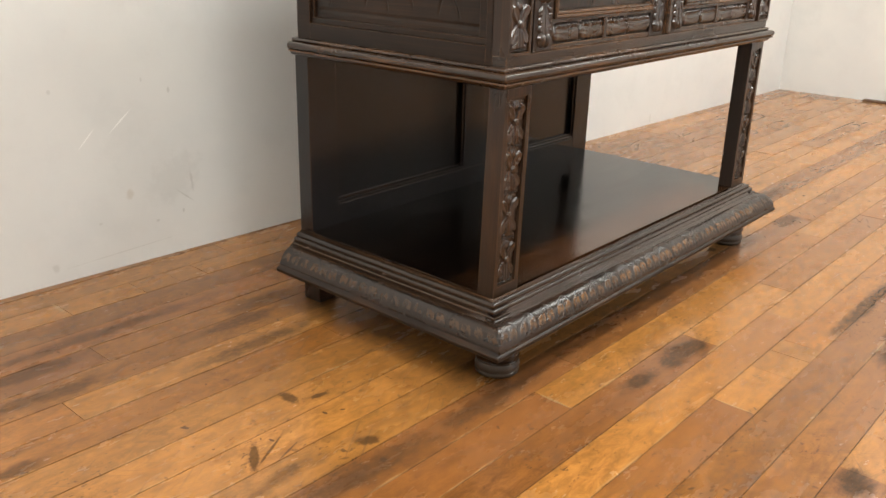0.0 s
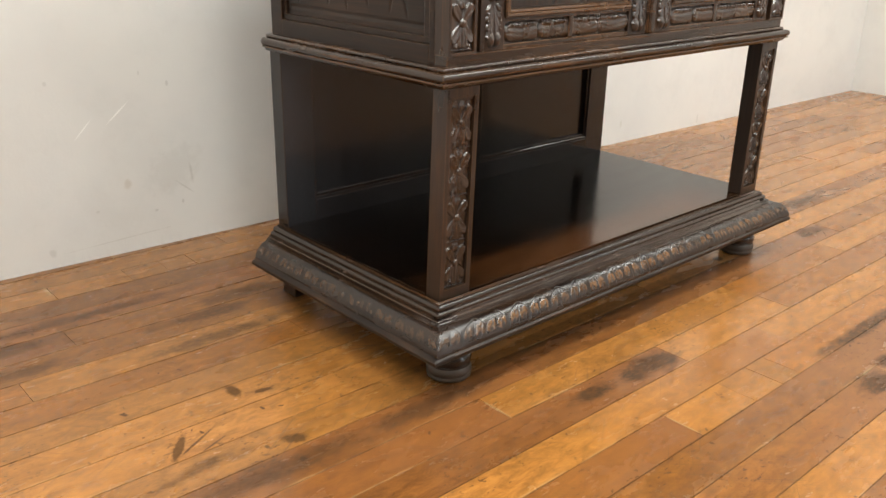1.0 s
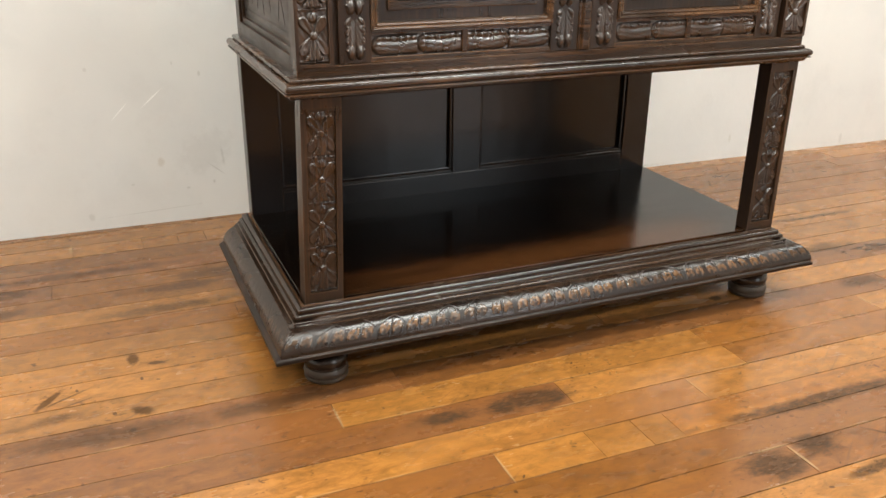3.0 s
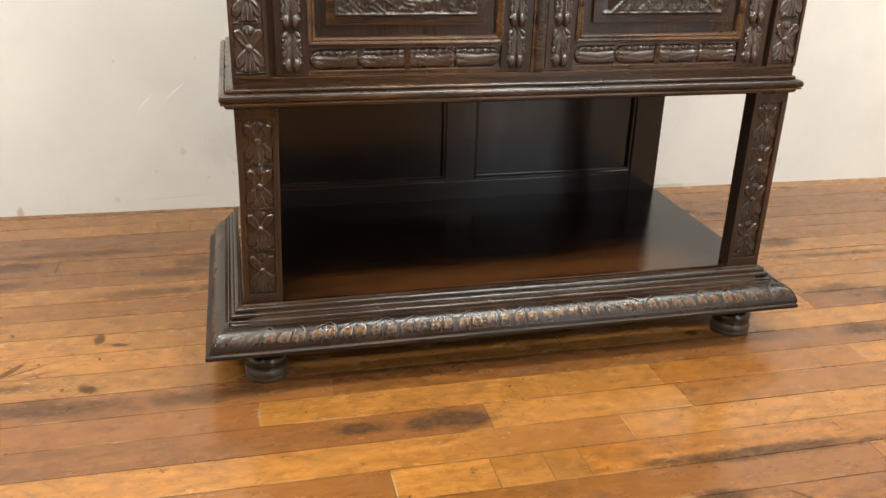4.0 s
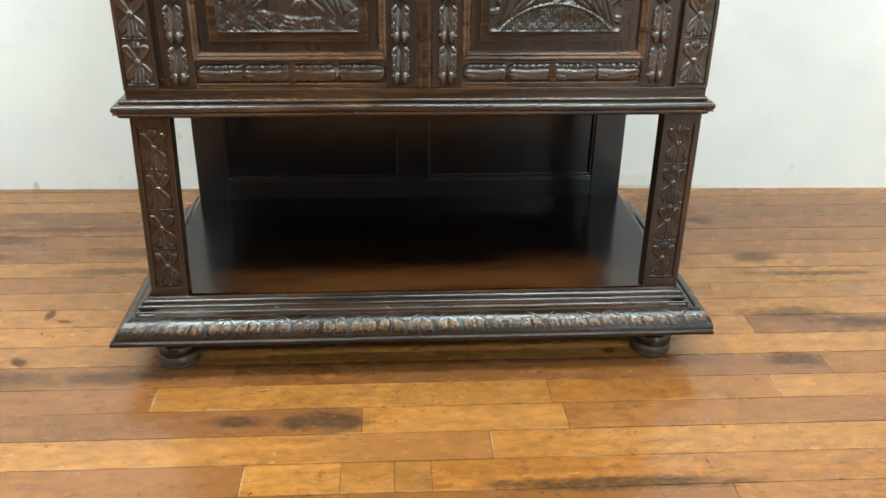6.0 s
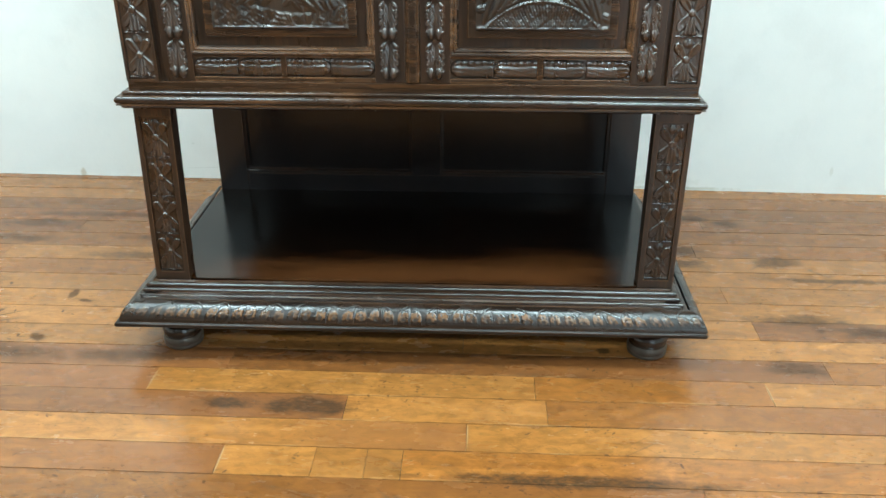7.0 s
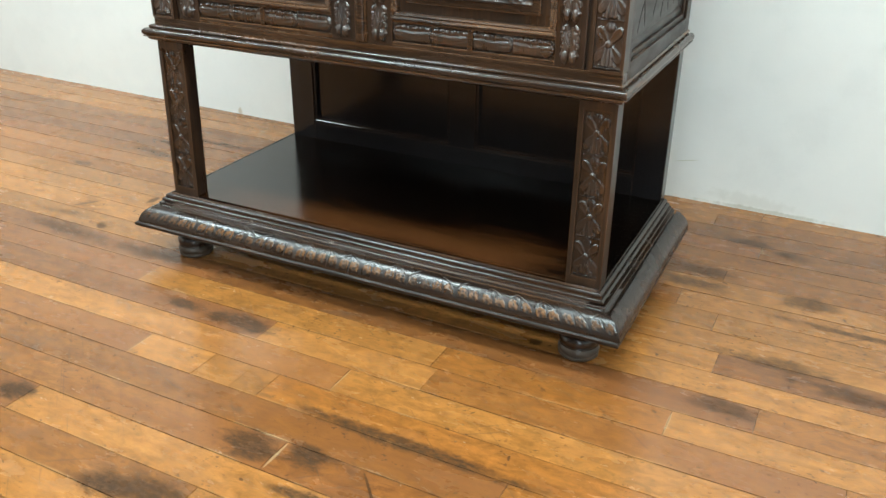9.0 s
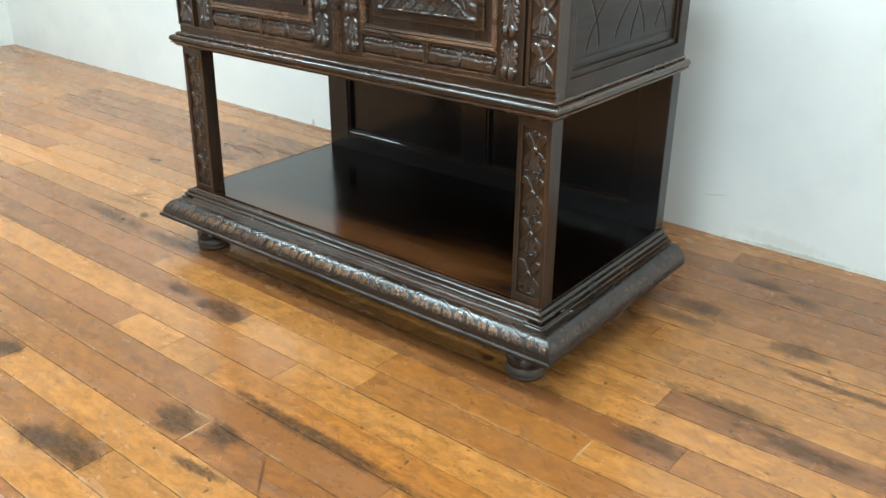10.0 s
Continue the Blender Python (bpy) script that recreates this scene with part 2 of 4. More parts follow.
    # pale line along one edge of each row: scuffs and a painted highlight
    proud = n.math("MULTIPLY", n.band(across, 0.03, 0.075, 1.0, 0.0), n.band(n.noise(n.place("world", (5, 60, 1)), 1.0, 4, 0.7), 0.5, 0.62))
    colour = n.mix(n.math("MULTIPLY", n.math("MULTIPLY", proud, haze_fade), 0.45), colour, (0.40, 0.23, 0.09))
    # grey-brown grime that runs over the joints, longer than wide
    at = n.place()
    grime = n.noise(n.place("world", (3.2, 10, 1), (seed * 0.3, 0, 0)), 1.3, 7, 0.7, 0.7)
    patchy = n.band(n.noise(n.place("world", (22, 70, 1)), 1.0, 4, 0.7), 0.32, 0.62, 0.35, 1.0)
    stained = n.math("MULTIPLY", n.band(grime, 0.545, 0.70), n.math("MULTIPLY_ADD", n.math("SUBTRACT", patchy, 0.55), haze_fade, 0.55))
    colour = n.mix(n.math("MULTIPLY", stained, stain), colour, (0.07, 0.038, 0.02))
    # small dents and specks of dirt, in groups
    speck = n.noise(n.place("world", (60, 105, 1)), 1.0, 2, 0.6)
    group = n.math("MULTIPLY", n.band(n.noise(at, 6.5, 4, 0.65), 0.47, 0.6), haze_fade)
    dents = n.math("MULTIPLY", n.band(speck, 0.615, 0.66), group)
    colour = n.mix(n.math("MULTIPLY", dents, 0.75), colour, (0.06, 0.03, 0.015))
    patch = n.math("MULTIPLY", n.band(n.noise(at, 4.2, 4, 0.65), 0.38, 0.56), haze_fade)
    ticks = n.math("MAXIMUM", n.dashes(0.5, (22, 60), (3, 1, 0), 0.84, 0.16), n.dashes(-0.9, (30, 75), (7, 4, 0), 0.87, 0.17))
    ticks = n.math("MAXIMUM", ticks, n.dashes(1.5, (26, 50), (2, 6, 0), 0.88, 0.15))
    ticks = n.math("MAXIMUM", n.math("MULTIPLY", ticks, patch), n.math("MULTIPLY", n.dashes(1.2, (14, 24), (1, 9, 0), 0.86, 0.1), haze_fade))
    colour = n.mix(n.math("MULTIPLY", ticks, 0.85), colour, (0.045, 0.022, 0.011))
    for turn, shift in ((0.75, 2.0), (-0.6, 5.0)):
        scratch = n.noise(n.turned(turn, (5, 150), (shift, shift, 0)), 1.0, 2, 0.5)
        colour = n.mix(n.math("MULTIPLY", n.math("MULTIPLY", n.band(scratch, 0.64, 0.67), n.band(n.noise(n.turned(turn, (3, 6), (shift, 1, 0)), 1.0, 3), 0.5, 0.6)), 0.45), colour, (0.085, 0.042, 0.02))
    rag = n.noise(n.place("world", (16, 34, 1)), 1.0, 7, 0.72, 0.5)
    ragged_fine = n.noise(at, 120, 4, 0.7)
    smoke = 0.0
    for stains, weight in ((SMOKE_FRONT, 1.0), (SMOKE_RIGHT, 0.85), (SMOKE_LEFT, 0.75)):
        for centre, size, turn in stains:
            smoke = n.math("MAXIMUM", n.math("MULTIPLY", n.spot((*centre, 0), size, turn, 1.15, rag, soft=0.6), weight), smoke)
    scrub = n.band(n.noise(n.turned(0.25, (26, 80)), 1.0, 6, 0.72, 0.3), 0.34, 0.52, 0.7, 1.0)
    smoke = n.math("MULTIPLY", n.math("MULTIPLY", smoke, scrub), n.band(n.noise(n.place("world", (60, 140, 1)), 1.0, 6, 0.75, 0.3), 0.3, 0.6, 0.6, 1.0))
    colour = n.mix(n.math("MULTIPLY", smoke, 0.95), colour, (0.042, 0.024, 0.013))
    marks = 0.0
    for centre, size, turn in FLOOR_MARKS:
        marks = n.math("MAXIMUM", n.spot((*centre, 0), size, turn, 0.6, ragged_fine, soft=0.4), marks)
    colour = n.mix(n.math("MULTIPLY", marks, 0.75), colour, (0.034, 0.019, 0.01))
    pale = 0.0
    for centre, size, turn in FLOOR_PALE:
        pale = n.math("MAXIMUM", n.spot((*centre, 0), size, turn, 0.5, rag), pale)
    colour = n.mix(n.math("MULTIPLY", pale, 0.5), colour, (0.42, 0.28, 0.14))
    relief_sum = n.math("ADD", n.math("MULTIPLY", long_grain, 0.7), n.math("MULTIPLY", n.noise(at, 9, 3), 1.2))
    n.bump(n.math("MULTIPLY", n.math("SUBTRACT", relief_sum, n.math("MULTIPLY", dents, 0.15)), haze_fade), 0.25, 0.0018)
    gloss = n.math("ADD", n.band(n.noise(n.place("world", (6, 16, 1)), 1.0, 5, 0.6), 0.3, 0.75, 0.17, 0.34), n.math("MULTIPLY", stained, 0.12))
    # warm sheen added to give the floor its pale haze at grazing angles
    dull = n.math("MAXIMUM", n.math("MAXIMUM", smoke, marks), n.math("MAXIMUM", ticks, dents))
    n.link(n.math("MULTIPLY_ADD", dull, -0.13, 0.14), n.shader.inputs["Sheen Weight"])
    n.shader.inputs["Sheen Roughness"].default_value = 0.4
    n.shader.inputs["Sheen Tint"].default_value = (1.0, 0.82, 0.62, 1)
    surface = n.finish(colour, gloss, spec=0.68)
    # ground-in dirt has lost its varnish
    n.link(n.math("MULTIPLY_ADD", dull, -0.55, 0.68), n.shader.inputs["Specular IOR Level"])
    return surface


def plaster(name, colour, marks=()):
    n = Nodes(name)
    broad = n.noise(n.place(), 1.7, 4, 0.6)
    mid = n.noise(n.place(), 7.0, 5, 0.65)
    fine = n.noise(n.place(), 60.0, 4, 0.6)
    base = n.mix(n.band(broad, 0.3, 0.7), colour, tuple(c * k for c, k in zip(colour, (0.91, 0.915, 0.93))))
    base = n.mix(n.math("MULTIPLY", n.band(mid, 0.5, 0.7), 0.32), base, tuple(c * 0.86 for c in colour))
    rag = n.noise(n.place(), 45.0, 3, 0.6)
    for centre, size, turn, dark, weight, ragged in marks:
        base = n.mix(n.math("MULTIPLY", n.spot(centre, size, turn, ragged, rag, "xz", 0.6), weight), base, dark)
    n.bump(n.math("ADD", n.math("MULTIPLY", mid, 1.0), n.math("MULTIPLY", fine, 0.12)), 0.35, 0.006)
    return n.finish(base, n.band(mid, 0.3, 0.7, 0.42, 0.6), spec=0.35)


def plain(name, colour, rough=0.5, spread=0.12, scale=20.0, metal=0.0):
    n = Nodes(name)
    v = n.noise(n.place(), scale, 4)
    c = n.mix(v, tuple(x * (1 - spread) for x in colour), tuple(x * (1 + spread) for x in colour))
    n.bump(v, 0.1, 0.001)
    return n.finish(c, n.band(v, 0.3, 0.7, rough - 0.06, rough + 0.06), metal=metal)


def glow(name, colour, strength):
    n = Nodes(name)
    n.shader.inputs["Emission Color"].default_value = (*colour, 1)
    n.shader.inputs["Emission Strength"].default_value = strength
    return n.finish((0.8, 0.8, 0.8), 0.5)


# wall marks: centre, half sizes, turn, colour, weight, raggedness
GREY, RUST, CHALK = (0.42, 0.40, 0.36), (0.36, 0.27, 0.15), (0.93, 0.92, 0.88)
WALL_SCUFFS = [
    ((-0.600, 1.108, 0.205), (0.085, 0.06), 0.5, GREY, 0.16, 0.8),
    ((-0.575, 1.108, 0.15), (0.035, 0.0022), -0.7, GREY, 0.39, 0.5),
    ((-0.555, 1.108, 0.19), (0.004, 0.03), 0.1, GREY, 0.35, 0.6),
    ((-0.585, 1.108, 0.112), (0.004, 0.007), 0.0, GREY, 0.44, 0.5),
    ((-0.66, 1.11, 0.10), (0.006, 0.004), 0.0, GREY, 0.39, 0.5),
    ((-0.729, 1.11, 0.185), (0.012, 0.014), 0.0, RUST, 0.25, 0.6),
    ((-0.813, 1.11, 0.125), (0.006, 0.004), 0.0, GREY, 0.28, 0.5),
    ((-0.76, 1.11, 0.040), (0.16, 0.0016), 0.05, GREY, 0.28, 0.7),
]
WALL_SCRATCHES = [
    ((-0.934, 1.11, 0.04), (0.01, 0.012), 0.0, GREY, 0.35, 0.7),
    ((-0.734, 1.11, 0.372), (0.040, 0.0022), 0.71, CHALK, 0.8, 0.3),
    ((-0.823, 1.11, 0.340), (0.032, 0.0018), 0.8, CHALK, 0.7, 0.3),
    ((-0.600, 1.108, 0.432), (0.004, 0.008), 0.0, GREY, 0.39, 0.5),
    ((-0.897, 1.116, 0.459), (0.005, 0.006), 0.0, GREY, 0.28, 0.5),
    ((-0.671, 1.11, 0.465), (0.003, 0.006), 0.0, GREY, 0.28, 0.5),
    ((-1.214, 1.125, 0.012), (0.010, 0.018), 0.0, RUST, 0.6, 0.6),
    ((0.547, 1.077, 0.123), (0.040, 0.0016), 0.2, (0.5, 0.48, 0.36), 0.8, 0.2),
]
WALL_STAINS = [
    ((0.75, 1.072, 0.030), (0.13, 0.022), -0.05, (0.5, 0.48, 0.42), 0.32, 0.8),
    ((0.79, 1.071, 0.006), (0.2, 0.007), 0.0, (0.3, 0.28, 0.2), 0.5, 0.8),
    ((1.294, 1.057, 0.076), (0.006, 0.018), 0.0, (0.5, 0.48, 0.4), 0.4, 0.6),
    ((1.84, 1.042, 0.03), (0.008, 0.02), 0.0, GREY, 0.3, 0.6),
]
WALL_MARKS = WALL_SCUFFS + WALL_SCRATCHES + WALL_STAINS
M_wall = plaster("wall_plaster", (0.745, 0.73, 0.691), WALL_MARKS)
M_side_wall = plaster("side_wall_plaster", (0.745, 0.73, 0.691))
# unseen ceiling and south wall coloured dark to cut bounce light
M_ceiling = plain("unseen_dark_ceiling", (0.36, 0.33, 0.29), 0.7, 0.25, 3)
M_dark_wall = plain("unseen_dark_wall", (0.16, 0.12, 0.095), 0.8, 0.3, 5)
M_oak_x = dark_oak("oak_grain_across", "x", 1.3, (0.22, 0.36), 0.85, spec=0.55, streak=0.7)
M_oak_mould = dark_oak("oak_moulding", "run", 0.82, (0.18, 0.28), 0.12, spec=0.58, streak=0.2)
M_oak_lip = dark_oak("oak_dull_edge", "run", 0.9, (0.36, 0.52), 0.15, spec=0.28, streak=0.3)
M_oak_y = dark_oak("oak_grain_deep", "y", 0.95, (0.28, 0.42), 0.25, 0.15, spec=0.27, streak=0.2)
M_oak_z = dark_oak("oak_grain_upright", "z", 1.35, (0.26, 0.4), 0.25, 0.08, spec=0.48, streak=0.35)
M_oak_carved = dark_oak("oak_carved", "z", 1.55, (0.24, 0.36), 0.55, 0.1, carved=True, spec=0.95, streak=0.3)
M_oak_post_carving = dark_oak("oak_post_carving", "z", 1.2, (0.22, 0.34), 0.6, 0.15, carved=True, spec=0.6, streak=0.35)
M_oak_picture = dark_oak("oak_picture", "z", 1.8, (0.26, 0.38), 0.6, 0.0, carved=True, spec=0.65, streak=0.15, cast=(0.85, 1.0, 1.15))
M_oak_frieze = dark_oak("oak_frieze", "run", 0.95, (0.19, 0.32), 0.3, 0.0, carved=True, spec=0.52, streak=0.2)
# near-black base and brown front patches paint the case's shade on the shelf
M_oak_shelf = dark_oak("oak_shelf", "x", 0.16, (0.13, 0.2), 0.2, 0.0, spec=0.4, streak=0.03, rubbed_bright=[((-0.05, 0.13, 0), (0.5, 0.085)), ((0.3, 0.15, 0), (0.2, 0.1))])
M_oak_panel = dark_oak("oak_panel", "z", 1.7, (0.15, 0.23), 0.15, spec=0.46, streak=0.0, cast=(0.75, 1.0, 1.4), calm=0.15)
M_oak_back = dark_oak("oak_back_frame", "x", 1.7, (0.15, 0.23), 0.2, spec=0.46, streak=0.0, cast=(0.75, 1.0, 1.4), calm=0.15)
M_oak_brown = dark_oak("oak_brown_rail", "run", 1.4, (0.18, 0.3), 0.5, 0.15, spec=0.52, streak=0.8)
M_foot_tip = plain("foot_worn_oak", (0.055, 0.04, 0.028), 0.4, 0.6, 60)
M_gap = plain("joint_dirt", (0.07, 0.04, 0.022), 0.8)
M_strip = plain("strip_brown", (0.11, 0.055, 0.025), 0.5, 0.25, 30)
M_fixture = plain("fixture_enamel", (0.75, 0.75, 0.73), 0.4, 0.03)
M_daylight = glow("daylight", (0.96, 0.97, 1.0), 4.6)
M_diffuser = glow("diffuser", LIGHT_COLOUR, 6.0)
PLANKS = [
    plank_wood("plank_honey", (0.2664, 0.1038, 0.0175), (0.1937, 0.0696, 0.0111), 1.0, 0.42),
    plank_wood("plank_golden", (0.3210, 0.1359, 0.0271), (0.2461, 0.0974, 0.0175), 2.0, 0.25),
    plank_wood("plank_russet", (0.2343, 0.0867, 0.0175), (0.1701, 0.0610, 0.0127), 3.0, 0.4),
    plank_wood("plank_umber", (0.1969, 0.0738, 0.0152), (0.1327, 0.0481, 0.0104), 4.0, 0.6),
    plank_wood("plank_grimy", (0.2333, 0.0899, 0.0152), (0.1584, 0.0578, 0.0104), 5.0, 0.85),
]


# ---- mesh helpers ----
def part(name, data, material, parent=None, label="", at=None):
    """Links a bmesh or a mesh as one object, under a thing or a part."""
    if isinstance(data, bmesh.types.BMesh):
        mesh = bpy.data.meshes.new(name)
        bmesh.ops.recalc_face_normals(data, faces=data.faces[:])
        data.to_mesh(mesh)
        data.free()
    else:
        mesh = data
    if material is not None and not mesh.materials:
        mesh.materials.append(material)
    ob = new(name, mesh)
    ob.matrix_basis = at if at is not None else Matrix()
    if parent is not None:
        ob.parent = parent
        ob.matrix_parent_inverse = parent.matrix_basis.inverted()
    if label:
        ob["label"] = label
    return ob


def thing(name, at, label, category, group="", kind=""):
    ob = new(name)
    ob.empty_display_size = 0.1
    ob.matrix_basis = Matrix.Translation(at)
    return tagged(ob, label, category, group, kind)


def box(x0, x1, y0, y1, z0, z1, bevel=0.0, segments=2):
    bm = bmesh.new()
    bmesh.ops.create_cube(bm, size=1.0)
    for v in bm.verts:
        v.co = Vector((x0 + (v.co.x + 0.5) * (x1 - x0), y0 + (v.co.y + 0.5) * (y1 - y0), z0 + (v.co.z + 0.5) * (z1 - z0)))
    if bevel:
        bmesh.ops.bevel(bm, geom=bm.edges[:], offset=bevel, segments=segments, affect="EDGES", profile=0.6)
    return bm


def join(*parts):
    bm = bmesh.new()
    for other in parts:
        mesh = bpy.data.meshes.new("joined")
        other.to_mesh(mesh)
        other.free()
        bm.from_mesh(mesh)
        bpy.data.meshes.remove(mesh)
    return bm


def smooth(bm):
    for f in bm.faces:
        f.smooth = True
    return bm


def soften(bm, angle=0.75):
    """Rounds the shading of gentle bends and keeps the arrises sharp."""
    smooth(bm)
    for e in bm.edges:
        if len(e.link_faces) == 2 and e.calc_face_angle(0) > angle:
            e.smooth = False
    return bm


def bead(d, z, r, start=115, end=-40, count=9):
    """Points of a rounded moulding, top to bottom."""
    return [(d + r * math.cos(math.radians(start + (end - start) * k / (count - 1))), z + r * math.sin(math.radians(start + (end - start) * k / (count - 1)))) for k in range(count)]


def lathe(profile, steps=40):
    bm = bmesh.new()
    rings = []
    for r, z in profile:
        rings.append([bm.verts.new((r * math.cos(2 * math.pi * k / steps), r * math.sin(2 * math.pi * k / steps), z)) for k in range(steps)])
    for a, b in zip(rings, rings[1:]):
        for k in range(steps):
            bm.faces.new((a[k], a[(k + 1) % steps], b[(k + 1) % steps], b[k]))
    bm.faces.new(rings[0][::-1])
    bm.faces.new(rings[-1])
    return smooth(bm)


def u_sweep(profile, x0, x1, yf, yb, steps=60, wobble=0.0):
    """A moulding round the front and both sides of a box: profile rows are (outward, z), top to bottom."""
    bm = bmesh.new()
    rows = []
    for d, z in profile:
        row = []
        for k in range(steps // 2):
            row.append(Vector((x0 - d, yb + (yf - d - yb) * k / (steps // 2), z)))
        for k in range(steps):
            row.append(Vector((x0 - d + (x1 - x0 + 2 * d) * k / steps, yf - d, z)))
        for k in range(steps // 2 + 1):
            row.append(Vector((x1 + d, yf - d + (yb - yf + d) * k / (steps // 2), z)))
        for p in row:
            p.z += wobble * (noise.noise(Vector((p.x * 9, p.y * 9, z * 30))))
            p.y += wobble * (noise.noise(Vector((p.x * 11, p.y * 7, z * 40 + 3))))
        rows.append([bm.verts.new(p) for p in row])
    for a, b in zip(rows, rows[1:]):
        for k in range(len(a) - 1):
            bm.faces.new((a[k], b[k], b[k + 1], a[k + 1]))
    bm.faces.new([r[0] for r in rows])
    bm.faces.new([r[-1] for r in rows][::-1])
    return bm


def u_close(bm):
    """Closes top and bottom of a swept moulding."""
    loose = [e for e in bm.edges if len(e.link_faces) == 1]
    bmesh.ops.holes_fill(bm, edges=loose, sides=0)
    return bm


def relief(name, nx, ny, place):
    """A carved surface: place(s, t) takes grids of 0..1 along and up, and gives x, y, z."""
    s, t = np.meshgrid(np.linspace(0, 1, nx + 1), np.linspace(0, 1, ny + 1))
    x, y, z, *worn = place(s, t)
    verts = np.stack([x.ravel(), y.ravel(), z.ravel()], 1)
    k = np.arange((nx + 1) * (ny + 1)).reshape(ny + 1, nx + 1)
    faces = np.stack([k[:-1, :-1].ravel(), k[:-1, 1:].ravel(), k[1:, 1:].ravel(), k[1:, :-1].ravel()], 1)
    mesh = bpy.data.meshes.new(name)
    mesh.from_pydata(verts.tolist(), [], faces.tolist())
    mesh.polygons.foreach_set("use_smooth", [True] * len(mesh.polygons))
    if worn:
        rubbed_bright = mesh.attributes.new("worn", "FLOAT", "POINT")
        rubbed_bright.data.foreach_set("value", worn[0].ravel().astype(np.float32))
    if len(worn) > 1:
        shade_field = mesh.attributes.new("cut_shade", "FLOAT", "POINT")
        shade_field.data.foreach_set("value", worn[1].ravel().astype(np.float32))
    mesh.update()
    return mesh


def petal(u, v, cu, cv, angle, length, width, rib=0.25):
    """Height of one carved petal whose root is at (cu, cv)."""
    c, s = math.cos(angle), math.sin(angle)
    a = ((u - cu) * c + (v - cv) * s) / length
    b = (-(u - cu) * s + (v - cv) * c) / width
    body = np.clip(1 - (2 * a - 1.05) ** 2 * (0.9 + 0.25 * a), 0, None)
    across = np.clip(1 - (b / np.maximum(np.sqrt(body), 1e-3)) ** 2, 0, None)
    h = np.sqrt(np.clip(across, 0, 1)) * np.sqrt(body) * (0.6 + 0.45 * np.clip(a, 0, 1))
    h = h * (1 - rib * np.exp(-((b / 0.16) ** 2)))
    return np.where((a > -0.02) & (a < 1.1), h, 0)


def blade(u, v, cu, cv, angle, length, width):
    """Height of one dished leaf cut with a gouge: narrow at its root, broad and raised towards a blunt point."""
    c, s = math.cos(angle), math.sin(angle)
    a = ((u - cu) * c + (v - cv) * s) / length
    b = np.abs(-(u - cu) * s + (v - cv) * c)
    half = width * (0.28 + 0.8 * np.clip(a, 0, 1)) * np.sqrt(np.clip(1 - np.clip(a, 0, 1) ** 3.5, 0, None))
    q = b / np.maximum(half, 1e-3)
    h = (0.4 + 0.45 * np.clip(a, 0, 1)) * (0.8 + 0.2 * q**2) - 0.07 * np.exp(-((b / 0.06) ** 2)) * (a < 0.7)
    return np.where((a > 0) & (a < 1), h * np.clip((1 - q) / 0.16, 0, 1), 0)


def edge_fade(s, t, ks=0.06, kt=0.05):
    return np.clip(np.minimum(np.minimum(s, 1 - s) / ks, np.minimum(t, 1 - t) / kt), 0, 1)


def rough_hand(s, t, seed=0.0, scale=9.0):
    """Small unevenness of hand carving."""
    return (np.sin(s * scale * 1.7 + seed) * np.cos(t * scale * 2.3 + seed * 1.7) + np.sin(s * scale * 4.1 + t * scale * 3.3 + seed * 2.1)) * 0.5


def rosette_mesh(name, w, h, depth, seed=0.0):
    """A flower of four petals round a boss over a fluted shell, with a bar and a lozenge below."""

    def place(s, t):
        top = h / w
        u = (s - 0.5) * 2 + 0.03 * np.sin(t * 5 + seed)
        v = (t - 0.5) * 2 * top
        b = top * 0.08
        z = np.zeros_like(u)
        for side in (-1, 1):
            turn = (lambda a: a) if side > 0 else (lambda a: math.pi - a)
            z = np.maximum(z, blade(u, v, side * 0.1, b + 0.08, turn(0.95 + 0.05 * math.sin(seed)), 1.28, 0.46))
            z = np.maximum(z, blade(u, v, side * 0.12, b - 0.1, turn(-0.95), 1.34, 0.45) * 0.8)
        shell = np.clip((b - 0.16 - v) / (b + top * 0.78), 0, 1)
        bell = np.abs(u) < 0.16 + 0.44 * shell**1.3 - 0.04 * np.cos(u * 17)
        z = np.where(bell & (shell > 0) & (v > -top * 0.86 + 0.08 * np.abs(np.cos(u * 8.5))), np.maximum(z, (0.45 + 0.6 * shell) * (0.8 + 0.2 * np.cos(u * 21))), z)
        z = np.maximum(z, petal(u, v, 0, top * 0.97, -math.pi / 2, 0.62, 0.36, 0.3) * 0.5)
        disc = u**2 + (v - b) ** 2
        z = np.where(disc < 0.3**2, np.minimum(z, 0.35), z)
        z = np.where(disc < 0.23**2, np.sqrt(np.clip(1 - disc / 0.23**2, 0, None)) * 0.22 + 0.78, z)
        low = v + top * 0.93
        z = np.maximum(z, np.clip(1.2 - np.abs(low) / 0.05, 0, 1) * 0.32)
        z = np.maximum(z, np.clip(1 - np.abs(u) / 0.34 - np.abs(low) / 0.24, 0, None) * 0.8)
        z = z * edge_fade(s, t, 0.04, 0.02) + rough_hand(s, t, seed) * 0.035
        return (s - 0.5) * w, -depth * z, (t - 0.5) * h, np.clip(z - 0.86, 0, 0.1)

    return relief(name, 52, 76, place)


